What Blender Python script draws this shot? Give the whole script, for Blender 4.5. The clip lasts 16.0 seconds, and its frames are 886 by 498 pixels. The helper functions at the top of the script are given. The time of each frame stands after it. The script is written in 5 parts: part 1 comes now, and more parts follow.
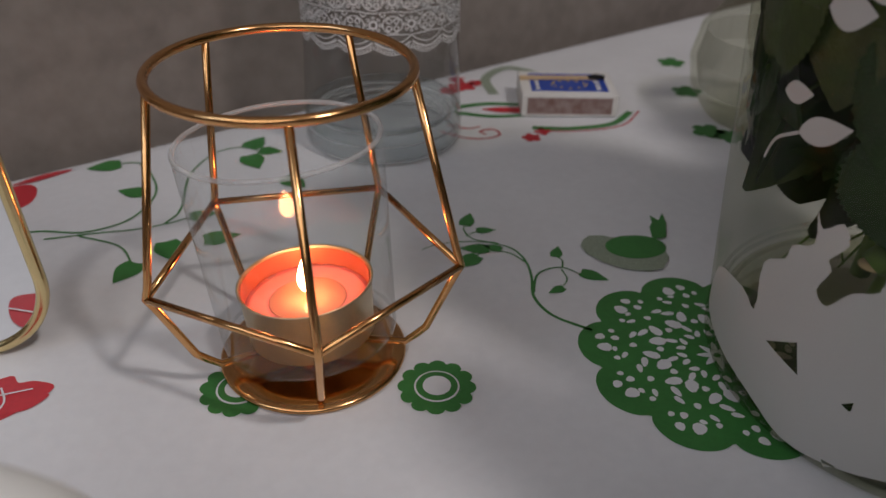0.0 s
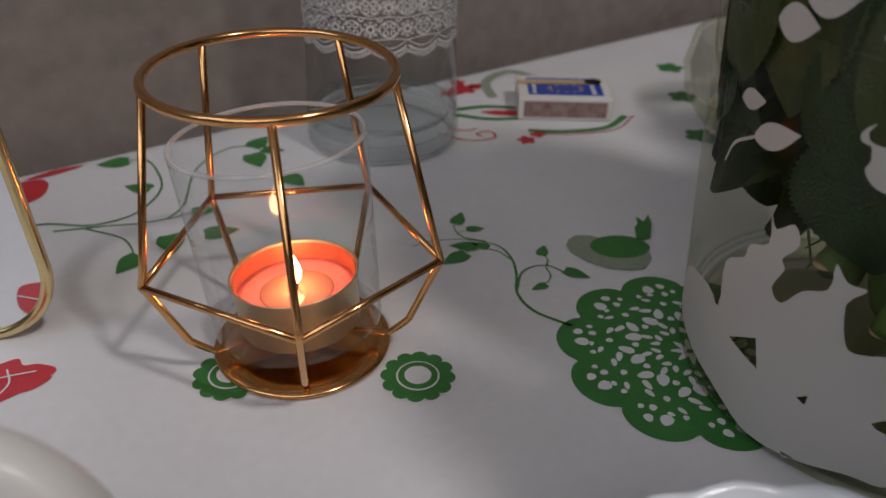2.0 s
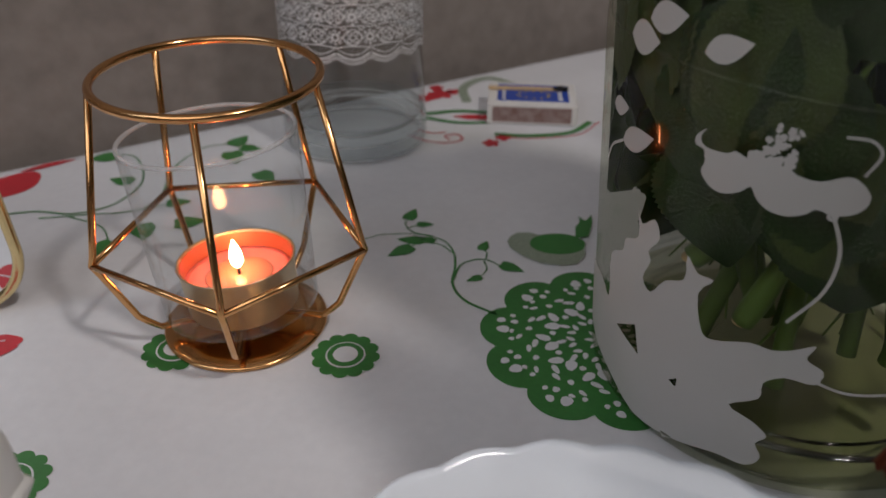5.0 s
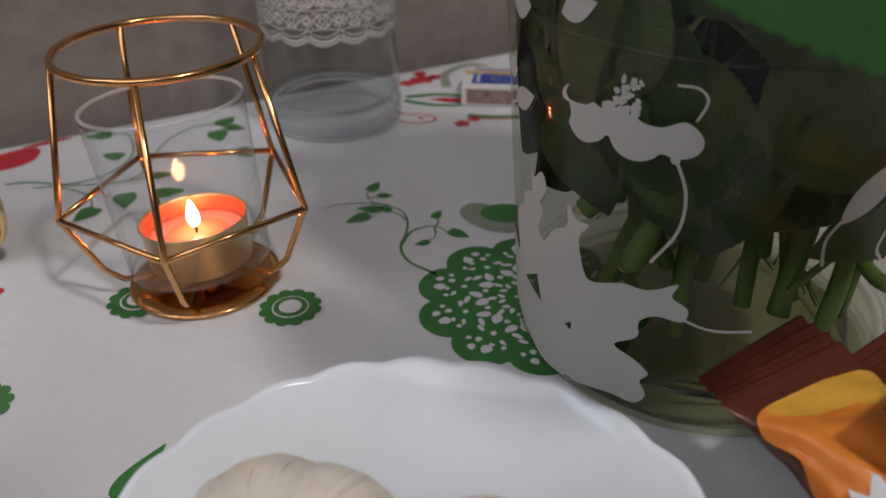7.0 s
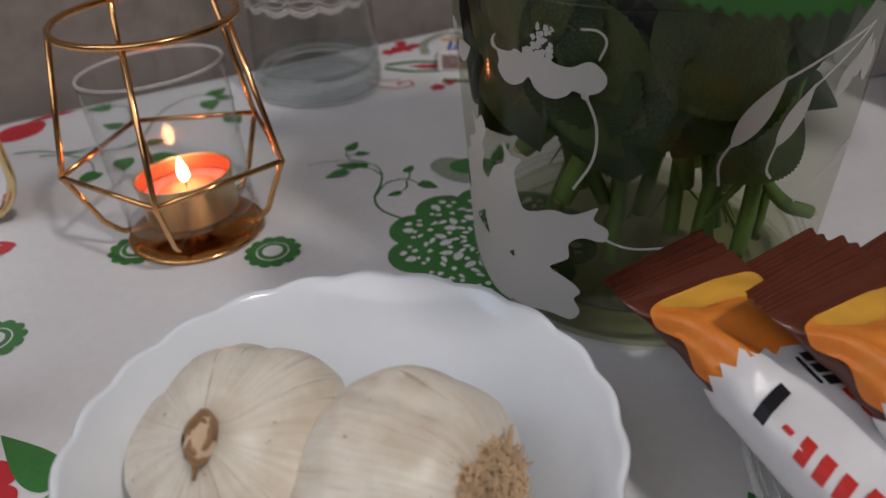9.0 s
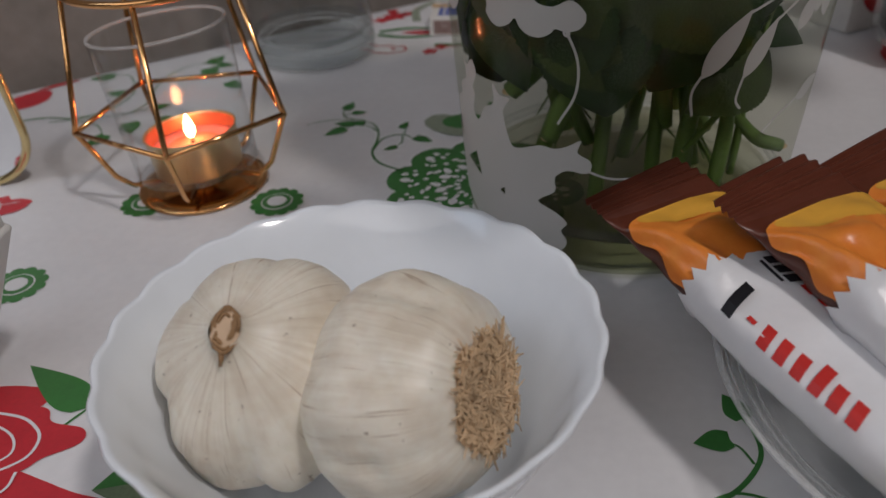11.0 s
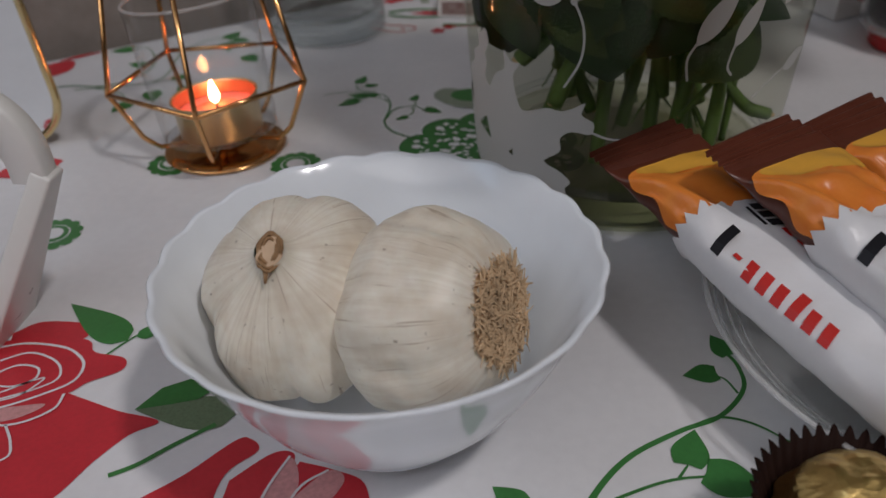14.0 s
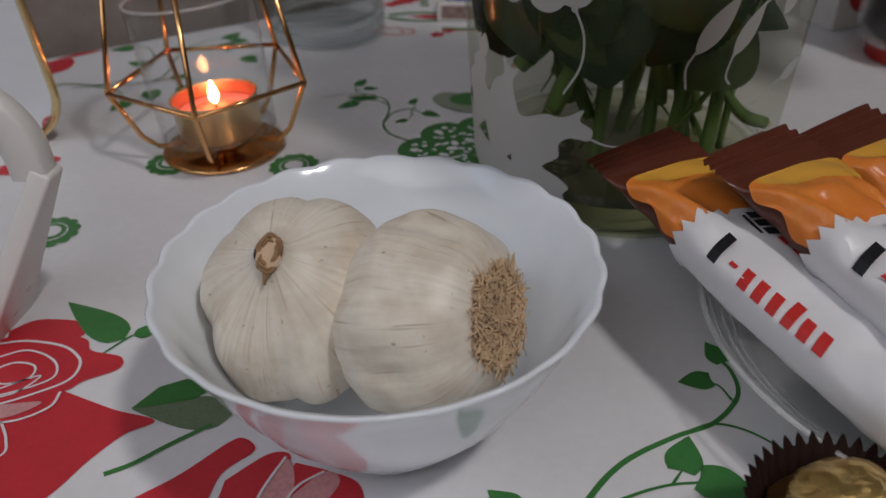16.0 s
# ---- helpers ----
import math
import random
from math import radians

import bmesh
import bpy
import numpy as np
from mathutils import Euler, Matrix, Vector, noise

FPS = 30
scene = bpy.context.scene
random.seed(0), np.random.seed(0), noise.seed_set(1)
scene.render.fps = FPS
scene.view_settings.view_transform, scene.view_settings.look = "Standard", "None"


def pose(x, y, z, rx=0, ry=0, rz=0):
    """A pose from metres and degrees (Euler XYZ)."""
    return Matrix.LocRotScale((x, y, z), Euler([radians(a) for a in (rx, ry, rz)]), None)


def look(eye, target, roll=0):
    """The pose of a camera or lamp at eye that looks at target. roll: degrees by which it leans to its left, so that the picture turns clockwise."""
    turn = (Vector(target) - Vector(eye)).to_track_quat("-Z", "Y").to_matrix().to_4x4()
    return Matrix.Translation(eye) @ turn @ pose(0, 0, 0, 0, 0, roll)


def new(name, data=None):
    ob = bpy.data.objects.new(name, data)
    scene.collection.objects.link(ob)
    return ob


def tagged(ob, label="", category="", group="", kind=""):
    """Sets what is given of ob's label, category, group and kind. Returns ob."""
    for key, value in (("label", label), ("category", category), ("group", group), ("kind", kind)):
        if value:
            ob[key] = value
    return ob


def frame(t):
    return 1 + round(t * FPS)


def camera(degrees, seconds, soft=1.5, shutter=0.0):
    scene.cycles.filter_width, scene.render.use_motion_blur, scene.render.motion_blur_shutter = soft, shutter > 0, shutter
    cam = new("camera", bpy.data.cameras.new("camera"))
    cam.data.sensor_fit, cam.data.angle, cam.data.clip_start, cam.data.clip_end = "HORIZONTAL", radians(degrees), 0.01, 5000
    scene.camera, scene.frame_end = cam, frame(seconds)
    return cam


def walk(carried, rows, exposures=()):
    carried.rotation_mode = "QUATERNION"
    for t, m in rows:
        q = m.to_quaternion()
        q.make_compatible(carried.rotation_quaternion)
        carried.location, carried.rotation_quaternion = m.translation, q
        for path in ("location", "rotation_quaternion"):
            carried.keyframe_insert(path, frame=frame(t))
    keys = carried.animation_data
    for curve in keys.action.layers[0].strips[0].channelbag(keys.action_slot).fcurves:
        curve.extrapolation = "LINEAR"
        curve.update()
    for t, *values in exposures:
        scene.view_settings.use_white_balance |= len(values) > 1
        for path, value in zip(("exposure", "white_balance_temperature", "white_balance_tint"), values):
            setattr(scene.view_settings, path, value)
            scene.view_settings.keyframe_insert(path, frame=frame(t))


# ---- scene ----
import itertools

cam = camera(57.7, 16.0)
PATH = [
    (0, (0.032, 0.029, 0.176), (0.017, 1.712, -0.904), 0.9),
    (0.5, (0.035, 0.028, 0.177), (0.011, 1.711, -0.903), 0.8),
    (1, (0.037, 0.025, 0.179), (0.004, 1.708, -0.902), 0.8),
    (1.5, (0.041, 0.022, 0.179), (-0.002, 1.706, -0.899), 0.8),
    (2, (0.044, 0.018, 0.181), (-0.016, 1.702, -0.895), 0.9),
    (2.5, (0.045, 0.014, 0.182), (-0.026, 1.698, -0.894), 1.0),
    (3, (0.049, 0.011, 0.186), (-0.033, 1.696, -0.889), 1.0),
    (3.5, (0.057, 0.01, 0.187), (-0.043, 1.694, -0.887), 0.9),
    (4, (0.065, 0.007, 0.188), (-0.049, 1.692, -0.884), 0.9),
    (6.5, (0.119, -0.019, 0.191), (-0.117, 1.661, -0.868), -0.5),
    (7, (0.129, -0.025, 0.188), (-0.132, 1.651, -0.871), -0.9),
    (7.5, (0.136, -0.032, 0.187), (-0.141, 1.638, -0.878), -1.5),
    (8, (0.141, -0.04, 0.186), (-0.139, 1.624, -0.888), -1.9),
    (8.5, (0.148, -0.048, 0.188), (-0.137, 1.607, -0.899), -2.5),
    (9, (0.154, -0.058, 0.192), (-0.135, 1.588, -0.906), -3.0),
    (9.5, (0.158, -0.066, 0.191), (-0.13, 1.576, -0.914), -3.4),
    (12, (0.157, -0.097, 0.187), (-0.117, 1.526, -0.948), -4.1),
    (12.5, (0.157, -0.104, 0.189), (-0.111, 1.519, -0.948), -3.7),
    (13, (0.157, -0.111, 0.189), (-0.109, 1.513, -0.949), -3.4),
    (13.5, (0.156, -0.113, 0.189), (-0.108, 1.51, -0.949), -3.1),
    (14, (0.154, -0.114, 0.188), (-0.106, 1.511, -0.949), -2.7),
    (14.5, (0.154, -0.114, 0.188), (-0.104, 1.512, -0.948), -2.5),
    (15, (0.152, -0.114, 0.187), (-0.099, 1.514, -0.947), -2.1),
    (15.5, (0.152, -0.115, 0.188), (-0.097, 1.515, -0.944), -1.8),
    (16, (0.153, -0.115, 0.189), (-0.094, 1.516, -0.943), -1.6),
]
walk(cam, [(t, look(eye, target, roll)) for t, eye, target, roll in PATH],
     exposures=[(0.0, -0.07, 6500, 10), (2.0, -0.08, 6500, 10), (3.2, -0.12, 6500, 10), (4.2, -0.08, 6500, 10), (7.0, 0.11, 6500, 10), (9.5, 0.01, 6490, 10), (12.0, -0.18, 6400, 10), (14.0, -0.24, 6340, 10), (16.0, -0.24, 6340, 10)])
cam.data.dof.use_dof, cam.data.dof.focus_distance, cam.data.dof.aperture_fstop = True, 0.25, 14.0

# ---- world and lights ----
world = bpy.data.worlds.new("room_air")
scene.world = world
world.use_nodes = True
world.node_tree.nodes["Background"].inputs[0].default_value = (0.55, 0.58, 0.65, 1)
world.node_tree.nodes["Background"].inputs[1].default_value = 0.05


def area(name, eye, target, size, watts, colour):
    d = bpy.data.lights.new(name, "AREA")
    d.shape, d.size, d.energy, d.color = "DISK", size, watts, colour
    ob = new(name, d)
    ob.matrix_world = look(eye, target)
    return ob


area("ceiling_lamp_light", (0.86, -0.38, 1.58), (0.05, 0.2, 0), 0.16, 10.2, (1.0, 0.935, 0.92))
# added fill with no lamp behind it, in place of bounce off the room
area("front_fill_light", (-0.25, -1.05, 1.66), (0.1, 0.3, 0), 1.8, 12.5, (1.0, 0.945, 0.94))
area("window_light", (-1.25, -0.25, 1.35), (-0.1, 0.3, 0), 1.2, 9.0, (0.66, 0.80, 1.0))


# ---- materials ----
def mat(name, colour, rough=0.5, metal=0.0, second=None, scale=60.0, bump=0.0, bump_scale=None, spec=0.5, coat=0.0, sub=0.0, trans=0.0, ior=1.45, detail=6.0, spread=0.15, stretch=(1, 1, 1)):
    """A principled surface with two scales of noise in its colour, roughness and relief."""
    m = bpy.data.materials.new(name)
    m.use_nodes = True
    n, l = m.node_tree.nodes, m.node_tree.links
    b = n["Principled BSDF"]
    b.inputs["Metallic"].default_value, b.inputs["Roughness"].default_value = metal, rough
    b.inputs["Specular IOR Level"].default_value, b.inputs["Coat Weight"].default_value = spec, coat
    b.inputs["Coat Roughness"].default_value = 0.08
    b.inputs["Transmission Weight"].default_value, b.inputs["IOR"].default_value = trans, ior
    if sub:
        b.inputs["Subsurface Weight"].default_value, b.inputs["Subsurface Scale"].default_value = sub, 0.004
        b.inputs["Subsurface Radius"].default_value = (1.0, 0.7, 0.5)
    co = n.new("ShaderNodeTexCoord")
    mp = n.new("ShaderNodeMapping")
    mp.inputs["Scale"].default_value = stretch
    l.new(co.outputs["Object"], mp.inputs["Vector"])
    big, small = n.new("ShaderNodeTexNoise"), n.new("ShaderNodeTexNoise")
    big.inputs["Scale"].default_value, small.inputs["Scale"].default_value = scale, scale * 9
    big.inputs["Detail"].default_value = small.inputs["Detail"].default_value = detail
    for k in (big, small):
        l.new(mp.outputs[0], k.inputs["Vector"])
    add = n.new("ShaderNodeMath")
    add.operation = "MULTIPLY_ADD"
    l.new(small.outputs[0], add.inputs[0])
    add.inputs[1].default_value = 0.45
    half = n.new("ShaderNodeMath")
    half.operation = "MULTIPLY"
    half.inputs[1].default_value = 0.65
    l.new(big.outputs[0], half.inputs[0])
    l.new(half.outputs[0], add.inputs[2])
    ramp = n.new("ShaderNodeValToRGB")
    ramp.color_ramp.elements[0].position, ramp.color_ramp.elements[1].position = 0.36, 0.74
    dark = second or tuple(c * (1 - spread) for c in colour)
    ramp.color_ramp.elements[0].color, ramp.color_ramp.elements[1].color = (*dark, 1), (*colour, 1)
    l.new(add.outputs[0], ramp.inputs[0])
    l.new(ramp.outputs[0], b.inputs["Base Color"])
    rr = n.new("ShaderNodeMapRange")
    rr.inputs["To Min"].default_value, rr.inputs["To Max"].default_value = max(rough * 0.8, 0.0), min(rough * 1.25, 1.0)
    l.new(add.outputs[0], rr.inputs[0])
    l.new(rr.outputs[0], b.inputs["Roughness"])
    if bump:
        bp = n.new("ShaderNodeBump")
        bp.inputs["Strength"].default_value, bp.inputs["Distance"].default_value = bump, 0.001
        if bump_scale:
            f = n.new("ShaderNodeTexNoise")
            f.inputs["Scale"].default_value, f.inputs["Detail"].default_value = bump_scale, 5
            l.new(mp.outputs[0], f.inputs["Vector"])
            l.new(f.outputs[0], bp.inputs["Height"])
        else:
            l.new(add.outputs[0], bp.inputs["Height"])
        l.new(bp.outputs[0], b.inputs["Normal"])
    return m


def thin_glass(name, tint=(0.96, 0.97, 0.97), rough=0.02, ior=1.5, gloss=0.75, share=1.0):
    """Clear glass as a thin wall: light goes straight through, gloss by Fresnel."""
    m = bpy.data.materials.new(name)
    m.use_nodes = True
    n, l = m.node_tree.nodes, m.node_tree.links
    n.remove(n["Principled BSDF"])
    tr, gl, mix, lw = n.new("ShaderNodeBsdfTransparent"), n.new("ShaderNodeBsdfGlossy"), n.new("ShaderNodeMixShader"), n.new("ShaderNodeLayerWeight")
    tr.inputs[0].default_value = (*tint, 1)
    gl.inputs["Roughness"].default_value, lw.inputs[0].default_value = rough, 0.5
    pw, sc = n.new("ShaderNodeMath"), n.new("ShaderNodeMath")
    pw.operation, sc.operation = "POWER", "MULTIPLY_ADD"
    pw.inputs[1].default_value = 4.0
    f0 = ((ior - 1) / (ior + 1)) ** 2
    sc.inputs[1].default_value, sc.inputs[2].default_value = gloss, f0 * share
    l.new(lw.outputs["Facing"], pw.inputs[0])
    l.new(pw.outputs[0], sc.inputs[0])
    l.new(sc.outputs[0], mix.inputs[0])
    l.new(tr.outputs[0], mix.inputs[1])
    l.new(gl.outputs[0], mix.inputs[2])
    l.new(mix.outputs[0], n["Material Output"].inputs[0])
    return m


def frosted(name, colour=(0.75, 0.76, 0.76), clear=0.25):
    """Etched or printed glass that lets part of the light through."""
    m = bpy.data.materials.new(name)
    m.use_nodes = True
    n, l = m.node_tree.nodes, m.node_tree.links
    b = n["Principled BSDF"]
    b.inputs["Base Color"].default_value, b.inputs["Roughness"].default_value = (*colour, 1), 0.55
    tr, mix, no = n.new("ShaderNodeBsdfTransparent"), n.new("ShaderNodeMixShader"), n.new("ShaderNodeTexNoise")
    no.inputs["Scale"].default_value = 300
    mr = n.new("ShaderNodeMapRange")
    mr.inputs["To Min"].default_value, mr.inputs["To Max"].default_value = clear * 0.7, clear * 1.3
    l.new(no.outputs[0], mr.inputs[0])
    l.new(mr.outputs[0], mix.inputs[0])
    l.new(b.outputs[0], mix.inputs[1])
    l.new(tr.outputs[0], mix.inputs[2])
    l.new(mix.outputs[0], n["Material Output"].inputs[0])
    return m


def glow(name, colour, strength):
    m = bpy.data.materials.new(name)
    m.use_nodes = True
    n, l = m.node_tree.nodes, m.node_tree.links
    e = n.new("ShaderNodeEmission")
    e.inputs[0].default_value, e.inputs[1].default_value = (*colour, 1), strength
    l.new(e.outputs[0], n["Material Output"].inputs[0])
    return m


CLOTH = mat("white_oilcloth", (0.79, 0.79, 0.81), 0.42, second=(0.72, 0.72, 0.74), scale=25, bump=0.30, bump_scale=34)
GREEN = mat("printed_green", (0.055, 0.23, 0.055), 0.42, scale=60, spread=0.25, bump=0.05, bump_scale=900)
PALE_GREEN = mat("printed_pale_green", (0.36, 0.42, 0.32), 0.45, scale=900, spread=0.35)
MUTED_GREEN = mat("printed_grey_green", (0.17, 0.24, 0.14), 0.45, scale=900, spread=0.3)
RED = mat("printed_red", (0.62, 0.035, 0.05), 0.42, scale=60, spread=0.2, bump=0.05, bump_scale=900)
PINK = mat("printed_pink", (0.72, 0.36, 0.36), 0.45, scale=700, spread=0.3)
WALLPAPER = mat("grey_brown_wall", (0.32, 0.280, 0.252), 0.75, second=(0.185, 0.160, 0.143), scale=9, bump=0.25, bump_scale=220, detail=9)
PAINT = mat("cream_wall_paint", (0.42, 0.40, 0.37), 0.8, scale=5, bump=0.1, bump_scale=150)
CEIL = mat("ceiling_paint", (0.8, 0.79, 0.77), 0.85, scale=4)
WOODFLOOR = mat("brown_floor", (0.22, 0.14, 0.09), 0.45, scale=6, spread=0.35, stretch=(1, 8, 1))
TABLEWOOD = mat("table_wood", (0.25, 0.15, 0.08), 0.45, scale=12, spread=0.35, stretch=(1, 9, 1))
GOLD = mat("polished_gold_wire", (0.80, 0.45, 0.20), 0.16, 1.0, second=(0.68, 0.36, 0.14), scale=90)
PALEGOLD = mat("pale_gold_rim", (0.80, 0.64, 0.33), 0.2, 1.0, scale=90)
FOILCUP = mat("gold_aluminium_cup", (0.95, 0.76, 0.47), 0.29, 0.86, scale=110, bump=0.1)
# red of the pink wax mirrored in the metal, put into the base colour
FOILIN = mat("cup_inside_wax_reflection", (0.62, 0.27, 0.17), 0.3, 0.8, scale=110)
WAX = mat("pink_wax", (0.92, 0.29, 0.26), 0.4, sub=0.5, scale=40)
WAXMELT = mat("molten_wax", (0.75, 0.30, 0.20), 0.08, sub=0.5, scale=40)
BLACK = mat("charred_black", (0.012, 0.011, 0.01), 0.8, scale=400)
GLASS = thin_glass("clear_glass")
BOTTLEGLASS = thin_glass("bottle_glass", (0.90, 0.915, 0.915), gloss=0.9)
BOTTLEBASE = thin_glass("bottle_bottom_glass", (0.90, 0.925, 0.925), 0.05, 1.5, 0.9, 1.5)
GREENISH = thin_glass("pale_green_glass", (0.85, 0.86, 0.79), gloss=0.36, share=0.5)
BOTTLEFOOT = thin_glass("thick_clear_glass", (0.975, 0.99, 0.985), 0.06, 1.5, 0.9, 1.2)
VASEFOOT = thin_glass("thick_greenish_glass", (0.84, 0.85, 0.73), 0.06, 1.5, 0.7, 1.6)
RIMGLASS = frosted("polished_glass_edge", (0.80, 0.80, 0.80), 0.68)
WATER = thin_glass("water_surface", (0.80, 0.84, 0.72), 0.02, 1.33, 0.5)
ETCH = frosted("etched_white_glass", (0.60, 0.60, 0.58), 0.16)
LACE = frosted("printed_white_lace", (0.82, 0.82, 0.82), 0.12)
PORCELAIN = mat("white_opal_glass", (0.85, 0.895, 0.95), 0.12, coat=0.4, scale=20, spread=0.03)
ROOT = mat("dry_garlic_roots", (0.76, 0.54, 0.33), 0.8, scale=150, spread=0.4)
STALKWOOD = mat("pale_stalk_core", (0.68, 0.49, 0.33), 0.75, scale=30, spread=0.15)
STALK = mat("cut_garlic_stalk", (0.44, 0.26, 0.13), 0.8, scale=150, spread=0.5)
CARD = mat("white_cardboard", (0.80, 0.78, 0.75), 0.6, scale=40)
BLUE = mat("blue_print", (0.025, 0.075, 0.42), 0.45, scale=60)
YELLOW = mat("yellow_print", (0.75, 0.52, 0.05), 0.5, scale=60)
MATCHWOOD = mat("pale_match_wood", (0.72, 0.52, 0.30), 0.7, scale=60, stretch=(1, 6, 6))
STRIKER = mat("brown_striking_surface", (0.20, 0.10, 0.085), 0.85, second=(0.38, 0.30, 0.28), scale=300)
BROWN = mat("brown_wrapper_film", (0.125, 0.032, 0.017), 0.3, scale=70, spread=0.25, bump=0.35, bump_scale=80)
ORANGE = mat("orange_wrapper_film", (0.82, 0.285, 0.048), 0.30, second=(0.72, 0.18, 0.028), scale=28, bump=0.6, bump_scale=75)
AMBER = mat("amber_wrapper_film", (0.78, 0.40, 0.055), 0.32, scale=30, bump=0.12)
FILM = mat("white_wrapper_film", (0.78, 0.78, 0.80), 0.3, scale=30, bump=0.5, bump_scale=70, spread=0.06)
INK = mat("black_ink", (0.012, 0.012, 0.016), 0.4, scale=100)
REDINK = mat("red_ink", (0.62, 0.03, 0.025), 0.4, scale=100)
CUPPAPER = mat("dark_brown_paper", (0.018, 0.007, 0.005), 0.7, scale=120, spec=0.15)
GOLDFOIL = mat("crumpled_gold_foil", (1.0, 0.71, 0.27), 0.30, 1.0, scale=120, bump=0.8, bump_scale=200)
STEM = mat("rose_stem", (0.17, 0.28, 0.065), 0.5, scale=60, spread=0.4)
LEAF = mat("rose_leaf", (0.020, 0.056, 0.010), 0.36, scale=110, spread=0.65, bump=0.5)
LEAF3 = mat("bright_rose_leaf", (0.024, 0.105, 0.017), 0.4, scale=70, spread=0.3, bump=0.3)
LEAF2 = mat("pale_leaf_back", (0.070, 0.110, 0.030), 0.42, scale=110, spread=0.55, bump=0.5)
PLASTIC = mat("white_plastic", (0.80, 0.79, 0.76), 0.28, scale=15, spread=0.05)
MIRROR = mat("mirror_pane", (0.86, 0.88, 0.90), 0.03, 1.0, scale=10, spread=0.02)
REDGLOSS = mat("red_gloss", (0.55, 0.03, 0.03), 0.3, scale=30)
DARKJAM = mat("dark_jar_content", (0.018, 0.008, 0.008), 0.3, scale=60)
FLAME = glow("candle_flame", (1.0, 0.36, 0.14), 80.0)


# ---- mesh helpers ----
def mesh_of(bm, name, material, smooth=True):
    me = bpy.data.meshes.new(name)
    bm.normal_update()
    bm.to_mesh(me)
    bm.free()
    for mm in (material if isinstance(material, (list, tuple)) else [material]):
        me.materials.append(mm)
    if smooth:
        for p in me.polygons:
            p.use_smooth = True
    return me


def part(name, bm, material, parent=None, label="", smooth=True):
    ob = new(name, mesh_of(bm, name, material, smooth))
    ob.parent = parent
    if label:
        ob["label"] = label
    return ob


def thing(name, place, label, category, group="", kind="", rz=0.0):
    ob = new(name)
    ob.empty_display_size = 0.01
    ob.matrix_world = pose(*place, 0, 0, rz)
    return tagged(ob, label, category, group, kind)


def grid_faces(bm, rows, closed=True):
    n = len(rows[0])
    for a, b in zip(rows, rows[1:]):
        for i in range(n if closed else n - 1):
            j = (i + 1) % n
            bm.faces.new((a[i], a[j], b[j], b[i]))


def lathe(profile, n=64, shape=None, bm=None):
    """Turns (radius, height) pairs round z; shape(angle, radius, height) may alter them. Radius 0 closes the end."""
    bm = bm or bmesh.new()
    rows = []
    for k, (r, z) in enumerate(profile):
        if r < 1e-7:
            rows.append([bm.verts.new((0, 0, z))])
            continue
        row = []
        for i in range(n):
            a = 2 * math.pi * i / n
            rr, zz = shape(a, r, z) if shape else (r, z)
            row.append(bm.verts.new((rr * math.cos(a), rr * math.sin(a), zz)))
        rows.append(row)
    for a, b in zip(rows, rows[1:]):
        if len(a) == 1 and len(b) == 1:
            continue
        for i in range(n):
            j = (i + 1) % n
            if len(a) == 1:
                bm.faces.new((a[0], b[j], b[i]))
            elif len(b) == 1:
                bm.faces.new((a[i], a[j], b[0]))
            else:
                bm.faces.new((a[i], a[j], b[j], b[i]))
    return bm


def tube(points, radius, n=10, closed=False, bm=None, taper=None):
    """A round rod along points."""
    bm = bm or bmesh.new()
    pts = [Vector(p) for p in points]
    m = len(pts)
    rows, side = [], None
    for k, p in enumerate(pts):
        a = pts[(k - 1) % m] if closed else pts[max(k - 1, 0)]
        b = pts[(k + 1) % m] if closed else pts[min(k + 1, m - 1)]
        d = (b - a).normalized()
        if side is None:
            side = d.cross(Vector((0, 0, 1)))
            if side.length < 0.1:
                side = d.cross(Vector((1, 0, 0)))
        side = (side - d * side.dot(d)).normalized()
        up = d.cross(side)
        r = radius * (taper(k / (m - 1)) if taper else 1)
        rows.append([bm.verts.new(p + r * (math.cos(q) * side + math.sin(q) * up)) for q in (2 * math.pi * i / n for i in range(n))])
    grid_faces(bm, rows + ([rows[0]] if closed else []))
    if not closed:
        bm.faces.new(rows[0][::-1])
        bm.faces.new(rows[-1])
    return bm


def box(sx, sy, sz, at=(0, 0, 0), bevel=0.0, bm=None):
    own = bmesh.new()
    bmesh.ops.create_cube(own, size=1, matrix=Matrix.Translation(at) @ Matrix.Diagonal((sx, sy, sz, 1)))
    if bevel:
        bmesh.ops.bevel(own, geom=own.edges[:], offset=bevel, segments=2, affect="EDGES", profile=0.6)
    if bm is None:
        return own
    me = bpy.data.meshes.new("tmp")
    own.to_mesh(me)
    own.free()
    bm.from_mesh(me)
    bpy.data.meshes.remove(me)
    return bm


def spline(points, steps=8):
    """A smooth line through points (Catmull-Rom)."""
    p = [Vector(q) for q in points]
    p = [2 * p[0] - p[1]] + p + [2 * p[-1] - p[-2]]
    out = []
    for k in range(1, len(p) - 2):
        a, b, c, d = p[k - 1:k + 3]
        for i in range(steps):
            t = i / steps
            out.append(0.5 * (2 * b + (c - a) * t + (2 * a - 5 * b + 4 * c - d) * t * t + (3 * b - a - 3 * c + d) * t ** 3))
    return out + [p[-2]]


# ---- the room ----
EDGE_TURN = 36.1
E0 = Vector((-0.168, 0.355, 0))
U = Vector((math.cos(radians(EDGE_TURN)), math.sin(radians(EDGE_TURN)), 0))
V = Vector((U.y, -U.x, 0))


def tab(s, d, z=0.0):
    """A place by its way along the table's far edge and in from it."""
    return E0 + U * s + V * d + Vector((0, 0, z))


ROOM_Z = -0.76


